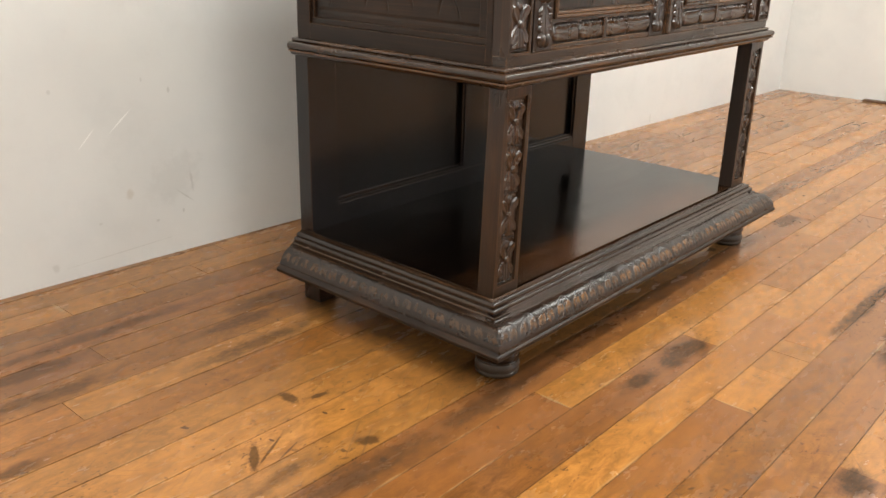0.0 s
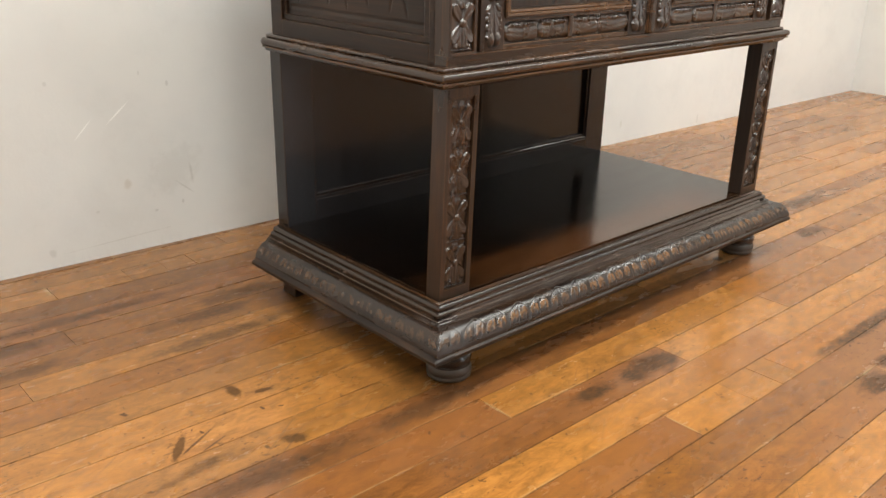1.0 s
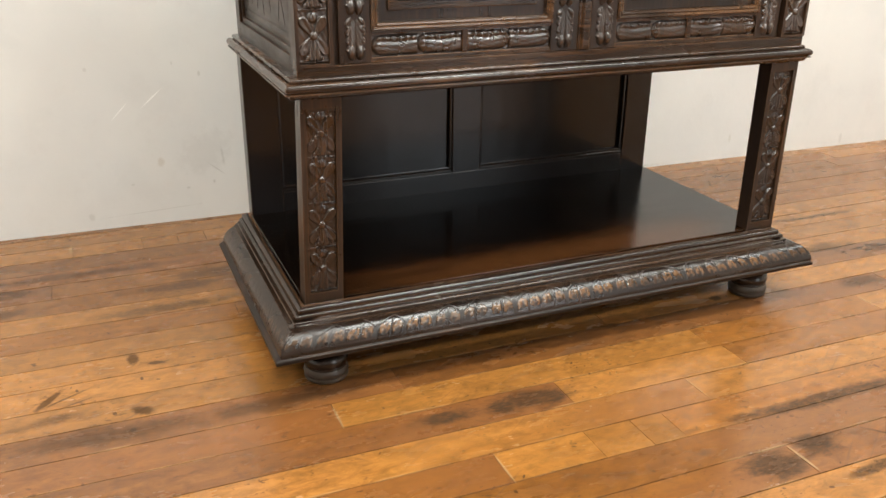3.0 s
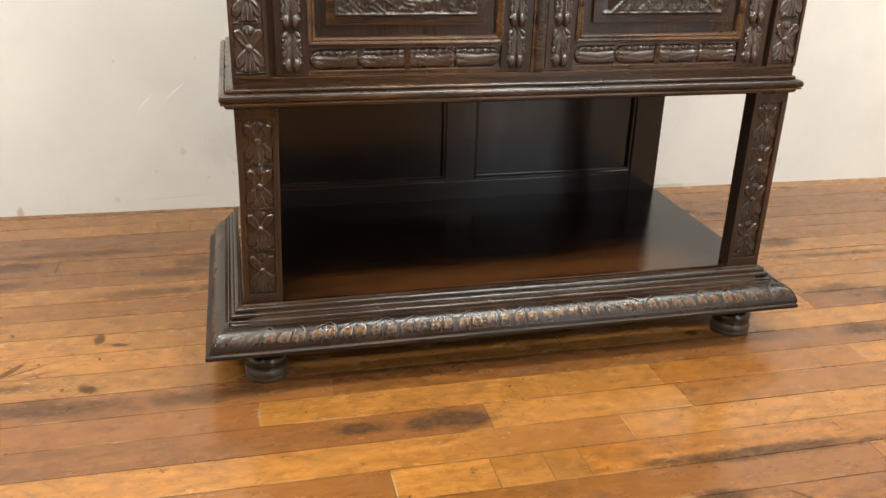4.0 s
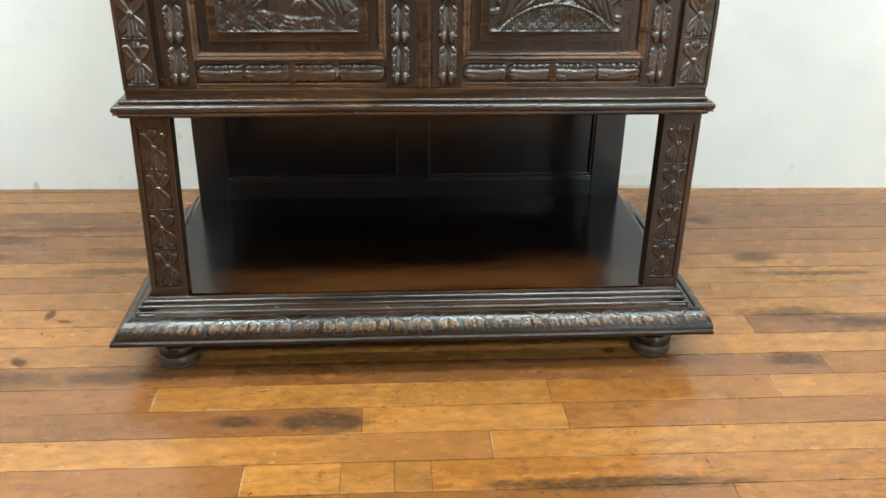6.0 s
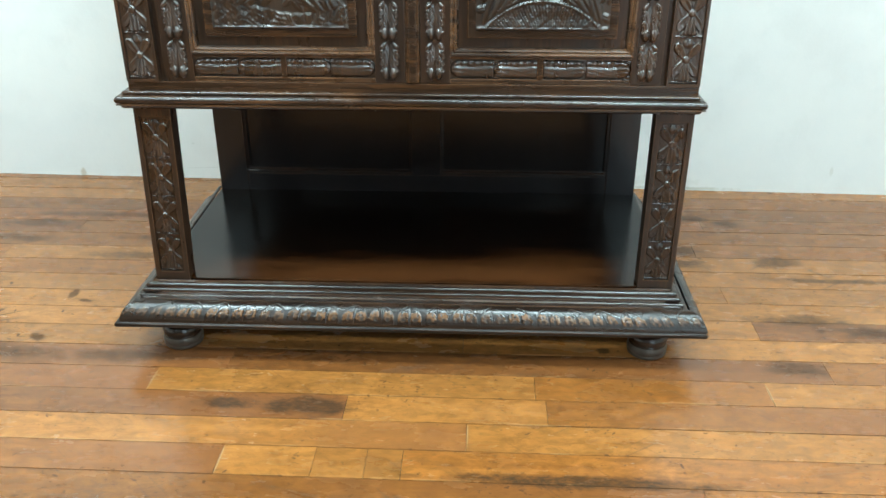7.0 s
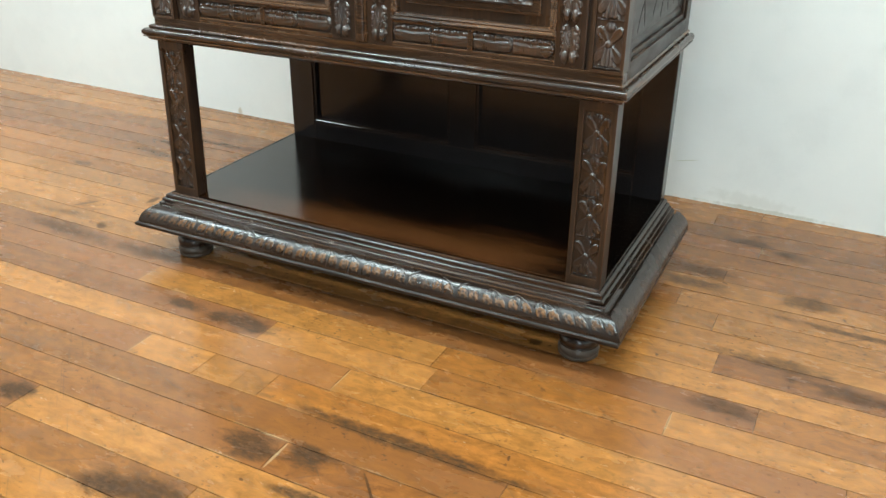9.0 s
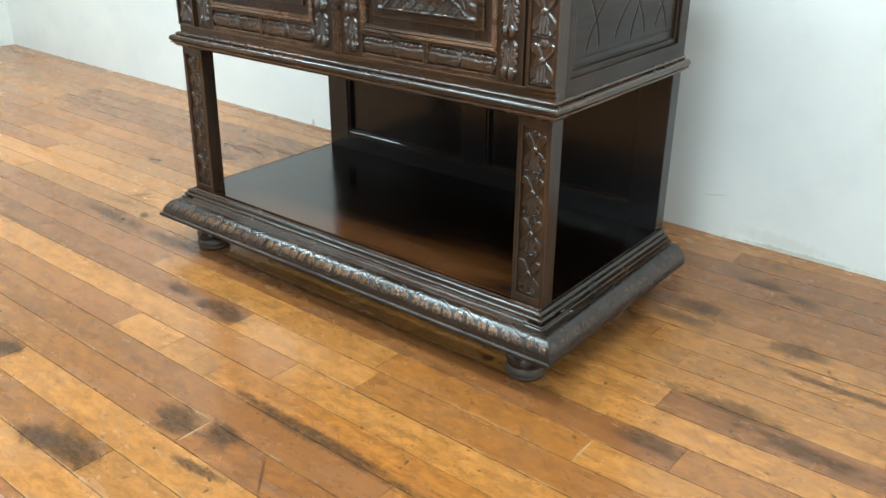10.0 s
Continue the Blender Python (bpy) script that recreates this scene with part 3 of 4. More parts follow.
def husk_mesh(name, w, h, depth, seed=0.0):
    """A hanging acanthus husk with two rounded tips."""

    def place(s, t):
        u, v = (s - 0.5) * 2, (t - 0.5) * 2 * h / w
        top = h / w
        z = np.zeros_like(u)
        for side in (-1, 1):
            z = np.maximum(z, petal(u, v, side * 0.2, top * 0.9, -math.pi / 2 + side * 0.05, top * 1.72, 0.5, 0.12) * (0.45 + 0.25 * (1 - v / top)))
            for up, ang, ln in ((0.95, 0.7, 0.5), (0.6, 0.66, 0.55), (0.25, 0.6, 0.55), (-0.1, 0.5, 0.5)):
                z = np.maximum(z, petal(u, v, side * 0.3, top * up, -math.pi / 2 + side * ang, top * ln, 0.2, 0.3) * 0.8)
                curl = np.clip(1 - ((u - side * 0.74) / 0.17) ** 2 - ((v - top * (up - 0.42)) / 0.15) ** 2, 0, None)
                z = np.maximum(z, 0.75 * np.sqrt(curl))
            tip = np.clip(1 - ((u - side * 0.36) / 0.4) ** 2 - ((v + top * 0.62) / (0.36 * top)) ** 2, 0, None)
            z = np.maximum(z, 1.15 * np.sqrt(tip))
        z = z * (1 - 0.6 * np.exp(-((u / 0.09) ** 2)))
        flute = 0.12 * np.cos(u * 17) * np.clip(v / top + 0.5, 0, 1)
        z = z * (1 + flute) + rough_hand(s, t, seed, 11) * 0.05
        return (s - 0.5) * w, -depth * z * edge_fade(s, t, 0.05, 0.02), (t - 0.5) * h

    return relief(name, 36, 56, place)


def lobe_mesh(name, w, h, depth, flip=1, seed=0.0):
    """A lying leaf with a rounded end and a toothed upper edge."""

    def place(s, t):
        u = s if flip > 0 else 1 - s
        v = (t - 0.5) * 2
        end = np.clip((u - 0.02) / 0.2, 0, 1)
        r = np.sqrt(1 - (1 - end) ** 2)
        body = np.clip(1 - (v / np.maximum(0.86 * r, 1e-3)) ** 2, 0, None)
        z = body**0.3 * (0.75 - 0.1 * v + 0.3 * np.exp(-(((u - 0.12) / 0.1) ** 2)))
        curls = np.clip(np.cos(u * 42 + v * 2.0), 0, 1) * np.exp(-(((v - 0.64) / 0.17) ** 2)) * (u > 0.08)
        dip = 0.4 * np.exp(-(((v - 0.3 - 0.06 * np.sin(u * 9)) / 0.14) ** 2)) * (u > 0.12)
        vein = 0.2 * np.exp(-(((v + 0.25 - 0.16 * np.sin(u * 7 + 0.5)) / 0.08) ** 2)) + 0.15 * np.exp(-(((v + 0.6 - 0.06 * np.sin(u * 12)) / 0.06) ** 2))
        z = z * (1 - dip - vein * 0.6) + 0.7 * curls * np.sqrt(body) + rough_hand(s, t, seed, 14) * 0.06
        return (s - 0.5) * w, -depth * z * edge_fade(s, t, 0.02, 0.04), (t - 0.5) * h

    return relief(name, 60, 28, place)


# ---- room ----
WALL_TILT = -0.027
FLOOR_TILT = -0.006
LEFT_X, RIGHT_X, FRONT_Y = -3.9, 3.32, -4.6


def wall_y(x):
    return 1.092 + WALL_TILT * x


def wall_box(name, a, b, thick, height, material, label):
    """An upright wall whose inner face runs from a to b, with the room on its right-hand side."""
    a, b = Vector((*a, 0)), Vector((*b, 0))
    along = (b - a).normalized()
    out = Vector((-along.y, along.x, 0))
    bm = bmesh.new()
    base = [a, b, b + out * thick, a + out * thick]
    low = [bm.verts.new(p + Vector((0, 0, -0.1))) for p in base]
    high = [bm.verts.new(p + Vector((0, 0, height))) for p in base]
    bm.faces.new(low[::-1])
    bm.faces.new(high)
    for k in range(4):
        bm.faces.new((low[k], low[(k + 1) % 4], high[(k + 1) % 4], high[k]))
    return tagged(part(name, bm, material), label, "wall", kind="structure")


wall_box("wall_north", (LEFT_X, wall_y(LEFT_X)), (RIGHT_X, wall_y(RIGHT_X)), 0.15, ROOM_TOP, M_wall, "off-white plaster wall with scuffs and hairline scratches")
wall_box("wall_east", (RIGHT_X, wall_y(RIGHT_X) + 0.15), (RIGHT_X + 0.12, FRONT_Y), 0.15, ROOM_TOP, M_side_wall, "plain off-white plaster wall")
wall_box("wall_west", (LEFT_X, FRONT_Y), (LEFT_X, wall_y(LEFT_X) + 0.15), 0.15, ROOM_TOP, M_side_wall, "plain off-white plaster wall")
# low brown strip drawn for the dark line at the east wall's foot
tagged(part("trim", box(RIGHT_X - 0.03, RIGHT_X + 0.02, -0.4, 0.53, 0.0005, 0.010, 0.002), M_strip), "low dark brown strip along the foot of the wall", "sill", kind="structure")
WX0, WX1, WZ0, WZ1 = 1.45, 2.75, 0.3, 2.2
south = join(box(LEFT_X - 0.15, WX0, FRONT_Y - 0.15, FRONT_Y, -0.1, ROOM_TOP), box(WX1, RIGHT_X + 0.3, FRONT_Y - 0.15, FRONT_Y, -0.1, ROOM_TOP),
             box(WX0, WX1, FRONT_Y - 0.15, FRONT_Y, -0.1, WZ0), box(WX0, WX1, FRONT_Y - 0.15, FRONT_Y, WZ1, ROOM_TOP))
tagged(part("wall_south", south, M_dark_wall), "unseen wall kept dark to cut bounce, with one window opening", "wall", kind="structure")
window = tagged(part("window_1", join(box(WX0, WX0 + 0.05, FRONT_Y - 0.12, FRONT_Y - 0.06, WZ0, WZ1), box(WX1 - 0.05, WX1, FRONT_Y - 0.12, FRONT_Y - 0.06, WZ0, WZ1),
                                      box(WX0 + 0.05, WX1 - 0.05, FRONT_Y - 0.12, FRONT_Y - 0.06, WZ0, WZ0 + 0.05), box(WX0 + 0.05, WX1 - 0.05, FRONT_Y - 0.12, FRONT_Y - 0.06, WZ1 - 0.05, WZ1)), M_fixture),
                "white-framed window with pale daylight outside", "window", kind="structure")
part("mullion", box((WX0 + WX1) / 2 - 0.02, (WX0 + WX1) / 2 + 0.02, FRONT_Y - 0.115, FRONT_Y - 0.065, WZ0 + 0.05, WZ1 - 0.05), M_fixture, window)
part("window_sill", box(WX0 - 0.04, WX1 + 0.04, FRONT_Y - 0.02, FRONT_Y + 0.06, WZ0 - 0.035, WZ0 - 0.002, 0.004), M_fixture, window)
tagged(part("backdrop", box(WX0 - 1.5, WX1 + 1.5, FRONT_Y - 0.92, FRONT_Y - 0.9, 0, ROOM_TOP), M_daylight), "pale overcast daylight outside the window", "backdrop", kind="structure")
tagged(part("ceiling", box(LEFT_X - 0.2, RIGHT_X + 0.4, FRONT_Y - 0.2, 1.5, ROOM_TOP, ROOM_TOP + 0.1), M_ceiling), "unseen ceiling kept dark to cut bounce", "ceiling", kind="structure")

# ---- ceiling lights ----


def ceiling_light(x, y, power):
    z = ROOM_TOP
    lamp = thing("ceiling_light", (x, y, z), "unseen long white ceiling light panel with a glowing diffuser", "ceiling light", "ceiling lights")
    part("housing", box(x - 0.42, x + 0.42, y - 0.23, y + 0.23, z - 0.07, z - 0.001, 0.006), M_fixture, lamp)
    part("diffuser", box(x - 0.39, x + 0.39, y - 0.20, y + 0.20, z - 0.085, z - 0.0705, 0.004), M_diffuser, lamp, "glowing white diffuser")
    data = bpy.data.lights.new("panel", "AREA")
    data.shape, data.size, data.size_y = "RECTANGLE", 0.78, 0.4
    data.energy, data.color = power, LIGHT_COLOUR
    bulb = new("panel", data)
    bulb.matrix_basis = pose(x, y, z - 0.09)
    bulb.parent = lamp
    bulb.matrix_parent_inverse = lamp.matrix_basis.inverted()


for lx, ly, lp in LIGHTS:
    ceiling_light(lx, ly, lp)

# ---- cupboard ----
CX = 0.005
PX, PW = 0.574, 0.076
FY, BY = 0.078, 0.645
SHELF = 0.171
WAIST = 0.567
TOP = 1.22
cupboard = thing("cupboard", (CX, 0.32, 0), "antique dark-stained carved oak cupboard with an open lower shelf", "cupboard")


def shifted(bm, dx=CX, dy=0.0, dz=0.0):
    bmesh.ops.translate(bm, vec=(dx, dy, dz), verts=bm.verts[:])
    return bm


# base: stepped moulding, carved torus, bottom fillet
steps_profile = [(0.0, 0.171), (0.001, 0.1665)] + bead(0.0065, 0.1610, 0.0072) + [(0.0095, 0.1545)] + bead(0.0158, 0.1530, 0.0055) + [
    (0.0170, 0.1466), (0.0225, 0.1466), (0.0262, 0.1474), (0.0276, 0.1462), (0.0276, 0.1438), (0.0262, 0.1432), (0.0272, 0.1412), (0.0310, 0.1397), (0.0357, 0.1392), (0.0357, 0.1380)]
foot_profile = [(0.068, 0.1005), (0.0715, 0.0998), (0.0745, 0.0970), (0.0748, 0.0925), (0.0725, 0.0888), (0.05, 0.088), (0.0, 0.088)]
base = part("base", soften(u_close(u_sweep(steps_profile, -PX, PX, FY - 0.004, 0.636, 90, 0.0006))), M_oak_mould, cupboard, "stepped oak base moulding")
part("bottom_fillet", soften(u_close(u_sweep([(0.030, 0.1365)] + foot_profile, -PX, PX, FY - 0.004, 0.636, 90, 0.0006))), M_oak_lip, base)


def torus_at(t):
    """Outward and height of the carved round, t = 0 at its foot."""
    a = t * math.pi / 2
    return 0.0355 + 0.0345 * np.cos(a) ** 1.1, 0.1005 + 0.0385 * np.sin(a) ** 1.15


def leaf_cut(p, t):
    """Thin cut arches on a centre line over two lumps and two punched notches each; p counts the leaves."""
    u = (p % 1.0 - 0.5) * 2
    n = np.floor(p)
    u = u + 0.05 * np.sin(n * 3.7) * t
    across, up = u * 0.0297, t * 0.052
    spring, rise = 0.021, 0.024
    climb = np.clip((up - spring) / rise, 0, 1)
    edge = 0.0272 * (1 - climb**1.7)
    span = np.abs(np.abs(across) - edge) * (1 - 0.45 * climb)
    line = np.exp(-((span / 0.0013) ** 2)) * (up < spring + rise)
    line = np.maximum(line, np.exp(-((across / 0.0011) ** 2)) * (up < spring + 0.016))
    line = np.maximum(line, np.exp(-(((np.abs(across) - 0.0297) / 0.002) ** 2)) * np.clip((up - 0.006) / 0.008, 0, 1) * (up < 0.03))
    line = line * np.clip((up - 0.005) / 0.004, 0, 1)
    inside = (np.abs(across) < edge - 0.001) & (np.abs(across) > 0.0022)
    half = np.abs(across) - 0.0143
    ragged = 0.3 * np.sin(across * 700 + n * 3) + 0.25 * np.sin(up * 900 + n * 1.7 + across * 500) + 0.2 * np.sin(across * 1500 - up * 700 + n * 5.3)
    lump = np.clip(1.15 + ragged - (np.abs(half + 0.002 * np.sin(n * 4.7)) / 0.0112) ** 3 - np.abs((up - 0.0225 - 0.0012 * np.sin(n * 2.3)) / 0.0084) ** 3, 0, 1) ** 0.6 * inside
    notch = np.exp(-(((half + 0.0025 * np.sin(n * 5.1 + across * 40)) / 0.0042) ** 2) - ((up - 0.0165) / 0.0038) ** 2)
    notch = np.maximum(notch, np.exp(-(((half - 0.006 * np.sin(n * 7.7 + 1)) / 0.0016) ** 2) - ((up - 0.026 - 0.003 * np.sin(n * 2.9)) / 0.0028) ** 2))
    scored = 0.25 * np.exp(-(((up - 0.0105) / 0.0012) ** 2)) * inside
    faint = 0.55 + 0.45 * np.sin(n * 2.7 + np.sign(across) * 1.1)
    h = 0.36 * lump - 0.42 * faint * line - 0.55 * notch - scored
    h = h + 0.04 * np.sin(n * 12.9 + u * 7 + t * 9) * np.sin(n * 4.1 + t * 13)
    keep = 0.5 + 0.5 * np.sin(n * 1.31 + 0.4) * np.sin(n * 0.47 + 1.9)
    bare = np.clip(lump * 1.3, 0, 1) * np.clip(0.45 + 0.8 * keep, 0, 1) * np.clip(1 - 1.2 * notch, 0, 1)
    # last value: how strongly shade is painted into the cuts
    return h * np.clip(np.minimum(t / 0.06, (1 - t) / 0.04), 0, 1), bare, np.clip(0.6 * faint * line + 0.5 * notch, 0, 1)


def frieze_front(s, t):
    d, z = torus_at(t)
    h, bare, line_shade = leaf_cut(s * 21.0, t)
    h = h * 0.0015 * np.clip(np.minimum(s, 1 - s) / 0.005, 0, 1)
    a = t * math.pi / 2
    return CX + (s - 0.5) * 2 * (PX + d), FY - 0.004 - d - h * np.cos(a), z + h * np.sin(a), bare * (0.25 + 0.75 * np.clip(s / 0.12, 0, 1)), line_shade


def frieze_side(side):
    def place(s, t):
        s = s if side < 0 else 1 - s
        d, z = torus_at(t)
        h, bare, line_shade = leaf_cut(s * 10.0, t)
        h = h * 0.0006 * np.clip(np.minimum(s, 1 - s) / 0.015, 0, 1)
        a = t * math.pi / 2
        y0 = FY - 0.004 - d
        return CX + side * (PX + d + h * np.cos(a)), 0.636 + (y0 - 0.636) * s, z + h * np.sin(a), bare * 0.35, line_shade * 0.1

    return place


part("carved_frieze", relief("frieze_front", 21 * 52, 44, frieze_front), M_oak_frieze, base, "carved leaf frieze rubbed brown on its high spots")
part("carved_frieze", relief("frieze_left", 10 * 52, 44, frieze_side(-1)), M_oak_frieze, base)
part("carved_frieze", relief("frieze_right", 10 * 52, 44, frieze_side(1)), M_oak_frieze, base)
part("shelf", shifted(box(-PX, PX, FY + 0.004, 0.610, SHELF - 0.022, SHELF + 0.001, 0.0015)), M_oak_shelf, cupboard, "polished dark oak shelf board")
part("underframe", shifted(box(-0.52, 0.52, 0.13, 0.58, 0.094, 0.148)), M_oak_x, cupboard)

# bun feet in front, block feet behind
bun = [(0.0425, 0.029), (0.0405, 0.031), (0.0405, 0.033), (0.043, 0.036), (0.0445, 0.043),
       (0.0425, 0.051), (0.036, 0.058), (0.031, 0.064), (0.030, 0.070), (0.034, 0.075), (0.036, 0.081), (0.034, 0.086), (0.034, 0.0895)]
ring = [(0.036, 0.0), (0.041, 0.001), (0.0438, 0.004), (0.0445, 0.008), (0.0428, 0.0103), (0.0428, 0.0112), (0.0442, 0.013), (0.0452, 0.018), (0.0438, 0.024), (0.041, 0.028), (0.040, 0.0295)]
for side in (-1, 1):
    foot = part("bun_foot", shifted(lathe(bun), CX + side * 0.537, 0.088), M_oak_mould, cupboard, "turned dark oak bun foot")
    part("foot_ring", shifted(lathe(ring), CX + side * 0.537, 0.088), M_foot_tip, foot, "worn paler ring under the bun")
    part("block_foot", shifted(box(side * 0.572 - (0.0 if side < 0 else 0.05), side * 0.572 + (0.05 if side < 0 else 0.0), 0.585, 0.640, 0.0, 0.1, 0.003)), M_oak_z, cupboard)

# front posts with sunk carved strips
low_rosette = [rosette_mesh("rosette", 0.0545, 0.0882, 0.0062, 9 + k * 2.3) for k in range(4)]
rosette = [rosette_mesh("rosette", 0.054, 0.0882, 0.0088, k * 2.3) for k in range(4)]


def framed_post(x0, x1, y0, y1, z0, z1, side_margin, low, high, sunk):
    """A square post whose front has a sunk field for carving."""
    bm = bmesh.new()

    def ring(y, inset):
        a, b, c, d = (x0, x1, z0, z1) if not inset else (x0 + side_margin, x1 - side_margin, z0 + low, z1 - high)
        return [bm.verts.new(p) for p in ((a, y, c), (b, y, c), (b, y, d), (a, y, d))]

    rings = [ring(y1, False), ring(y0, False), ring(y0, True), ring(y0 + sunk, True)]
    bm.faces.new(rings[0][::-1])
    bm.faces.new(rings[-1])
    for p, q in zip(rings, rings[1:]):
        for k in range(4):
            bm.faces.new((p[k], p[(k + 1) % 4], q[(k + 1) % 4], q[k]))
    long_edges = [e for e in bm.edges if len(e.link_faces) == 2 and e.calc_face_angle(0) > 1.0]
    bmesh.ops.bevel(bm, geom=long_edges, offset=0.0016, segments=2, affect="EDGES", profile=0.6)
    return bm


for side in (-1, 1):
    x0, x1 = sorted((side * PX, side * (PX - PW)))
    lean = 0.026 if side < 0 else 0.0
    bm = framed_post(x0, x1, FY, FY + 0.038, SHELF - 0.004, WAIST + 0.004, 0.0105, 0.022, 0.023, 0.0058)
    for v in bm.verts:
        v.co.x += lean * (v.co.z - SHELF)
    post = part("post", shifted(bm), M_oak_z, cupboard, "square oak post with a carved strip of flowers")
    for k in range(4):
        up = 0.018 + 0.0444 + k * 0.0882
        m = pose(CX + side * (PX - PW / 2) + lean * up, FY + 0.0056, SHELF + up, 0, math.degrees(lean))
        part("rosette", low_rosette[(k + (side > 0)) % 4], M_oak_post_carving, post, "" if k else "carved flower with a fluted shell", m)

# framed back with two sunk panels
BX = 0.572


def back_stile(x0, x1):
    return shifted(box(x0, x1, 0.604, BY, SHELF - 0.02, WAIST + 0.004, 0.0015))


for x0, x1 in ((-BX, -BX + 0.079), (BX - 0.079, BX)):
    part("back_stile", back_stile(x0, x1), M_oak_back, cupboard)
back = part("back_rail", shifted(box(-BX + 0.079, BX - 0.079, 0.605, BY - 0.002, SHELF - 0.001, 0.222, 0.0015)), M_oak_back, cupboard, "lower rail of the panelled back")
part("back_muntin", shifted(box(-0.038, 0.042, 0.6055, BY - 0.004, SHELF - 0.002, WAIST + 0.004, 0.0015)), M_oak_back, back)
for x0, x1 in ((-BX + 0.079, -0.038), (0.042, BX - 0.079)):
    part("back_panel", shifted(box(x0 - 0.004, x1 + 0.004, 0.622, 0.632, 0.20, WAIST)), M_oak_panel, back, "sunk dark panel")
    part("panel_bead", shifted(join(box(x0, x1, 0.607, 0.624, 0.2215, 0.230, 0.003, 3), box(x0, x1, 0.613, 0.624, 0.2295, 0.236, 0.002))), M_oak_back, back)
    part("panel_bead", shifted(box(x1 - 0.007, x1 + 0.0005, 0.609, 0.624, 0.230, WAIST, 0.003, 3)), M_oak_back, back)
    part("panel_bead", shifted(box(x0 - 0.0005, x0 + 0.007, 0.609, 0.624, 0.230, WAIST, 0.003, 3)), M_oak_back, back)

# waist moulding under the upper case
waist_profile = [(-0.035, 0.6035), (-0.002, 0.6030)] + bead(0.0015, 0.5985, 0.0042) + [(0.0030, 0.5938), (0.0055, 0.5936)] + bead(0.0100, 0.5868, 0.0086, 110, -45, 11) + [
    (0.0128, 0.5790), (0.0162, 0.5788), (0.0165, 0.5760), (0.0105, 0.5752), (0.0085, 0.5700), (0.0055, 0.5672), (-0.035, 0.5665)]
part("waist_moulding", soften(u_close(shifted(u_sweep(waist_profile, -PX, PX, FY, BY, 90, 0.0004)))), M_oak_brown, cupboard, "moulded oak waist rail rubbed brown")

# upper case
UX = 0.571
UF = 0.080
CU = 0.010


def shifted_up(bm):
    return shifted(bm, CU)


case = part("case", shifted_up(join(box(-UX + 0.003, UX - 0.003, UF + 0.03, BY - 0.008, 0.596, 0.612), box(-UX + 0.003, UX - 0.003, UF + 0.03, BY - 0.008, 1.155, TOP - 0.001), box(-UX + 0.003, UX - 0.003, BY - 0.022, BY - 0.008, 0.6, TOP - 0.002))), M_oak_x, cupboard, "dark oak upper case")
part("bottom_rail", shifted_up(box(-UX, UX, UF, UF + 0.032, 0.600, 0.622, 0.0015)), M_oak_brown, case, "brown oak rail")
part("top_rail", shifted_up(box(-UX, UX, UF, UF + 0.032, 1.16, TOP, 0.0015)), M_oak_x, case)
part("top", shifted_up(box(-UX - 0.03, UX + 0.03, UF - 0.03, BY + 0.01, TOP, TOP + 0.03, 0.008, 3)), M_oak_x, cupboard)
for side in (-1, 1):
    x0, x1 = sorted((side * UX, side * (UX - 0.066)))
    xs = sorted((side * (UX - 0.06), side * (UX - 0.092)))
    part("door_stop", shifted_up(box(*xs, UF + 0.0105, UF + 0.029, 0.6222, 1.159)), M_oak_z, case)
    pil = part("pilaster", shifted_up(framed_post(x0, x1, UF - 0.003, UF + 0.034, 0.6215, 1.16, 0.006, 0.005, 0.005, 0.006)), M_oak_z, cupboard, "carved oak pilaster")
    for k in range(6):
        m = pose(CU + side * (UX - 0.033), UF + 0.0026, 0.6265 + 0.0445 + k * 0.0885)
        part("rosette", rosette[(k + (side < 0)) % 4], M_oak_carved, pil, "", m)

husk = [husk_mesh("husk", 0.041, 0.0775, 0.0095, k * 1.9) for k in range(3)]
lobes = {f: lobe_mesh("lobe", 0.0915, 0.039, 0.0075, f, 1.0 + f) for f in (-1, 1)}


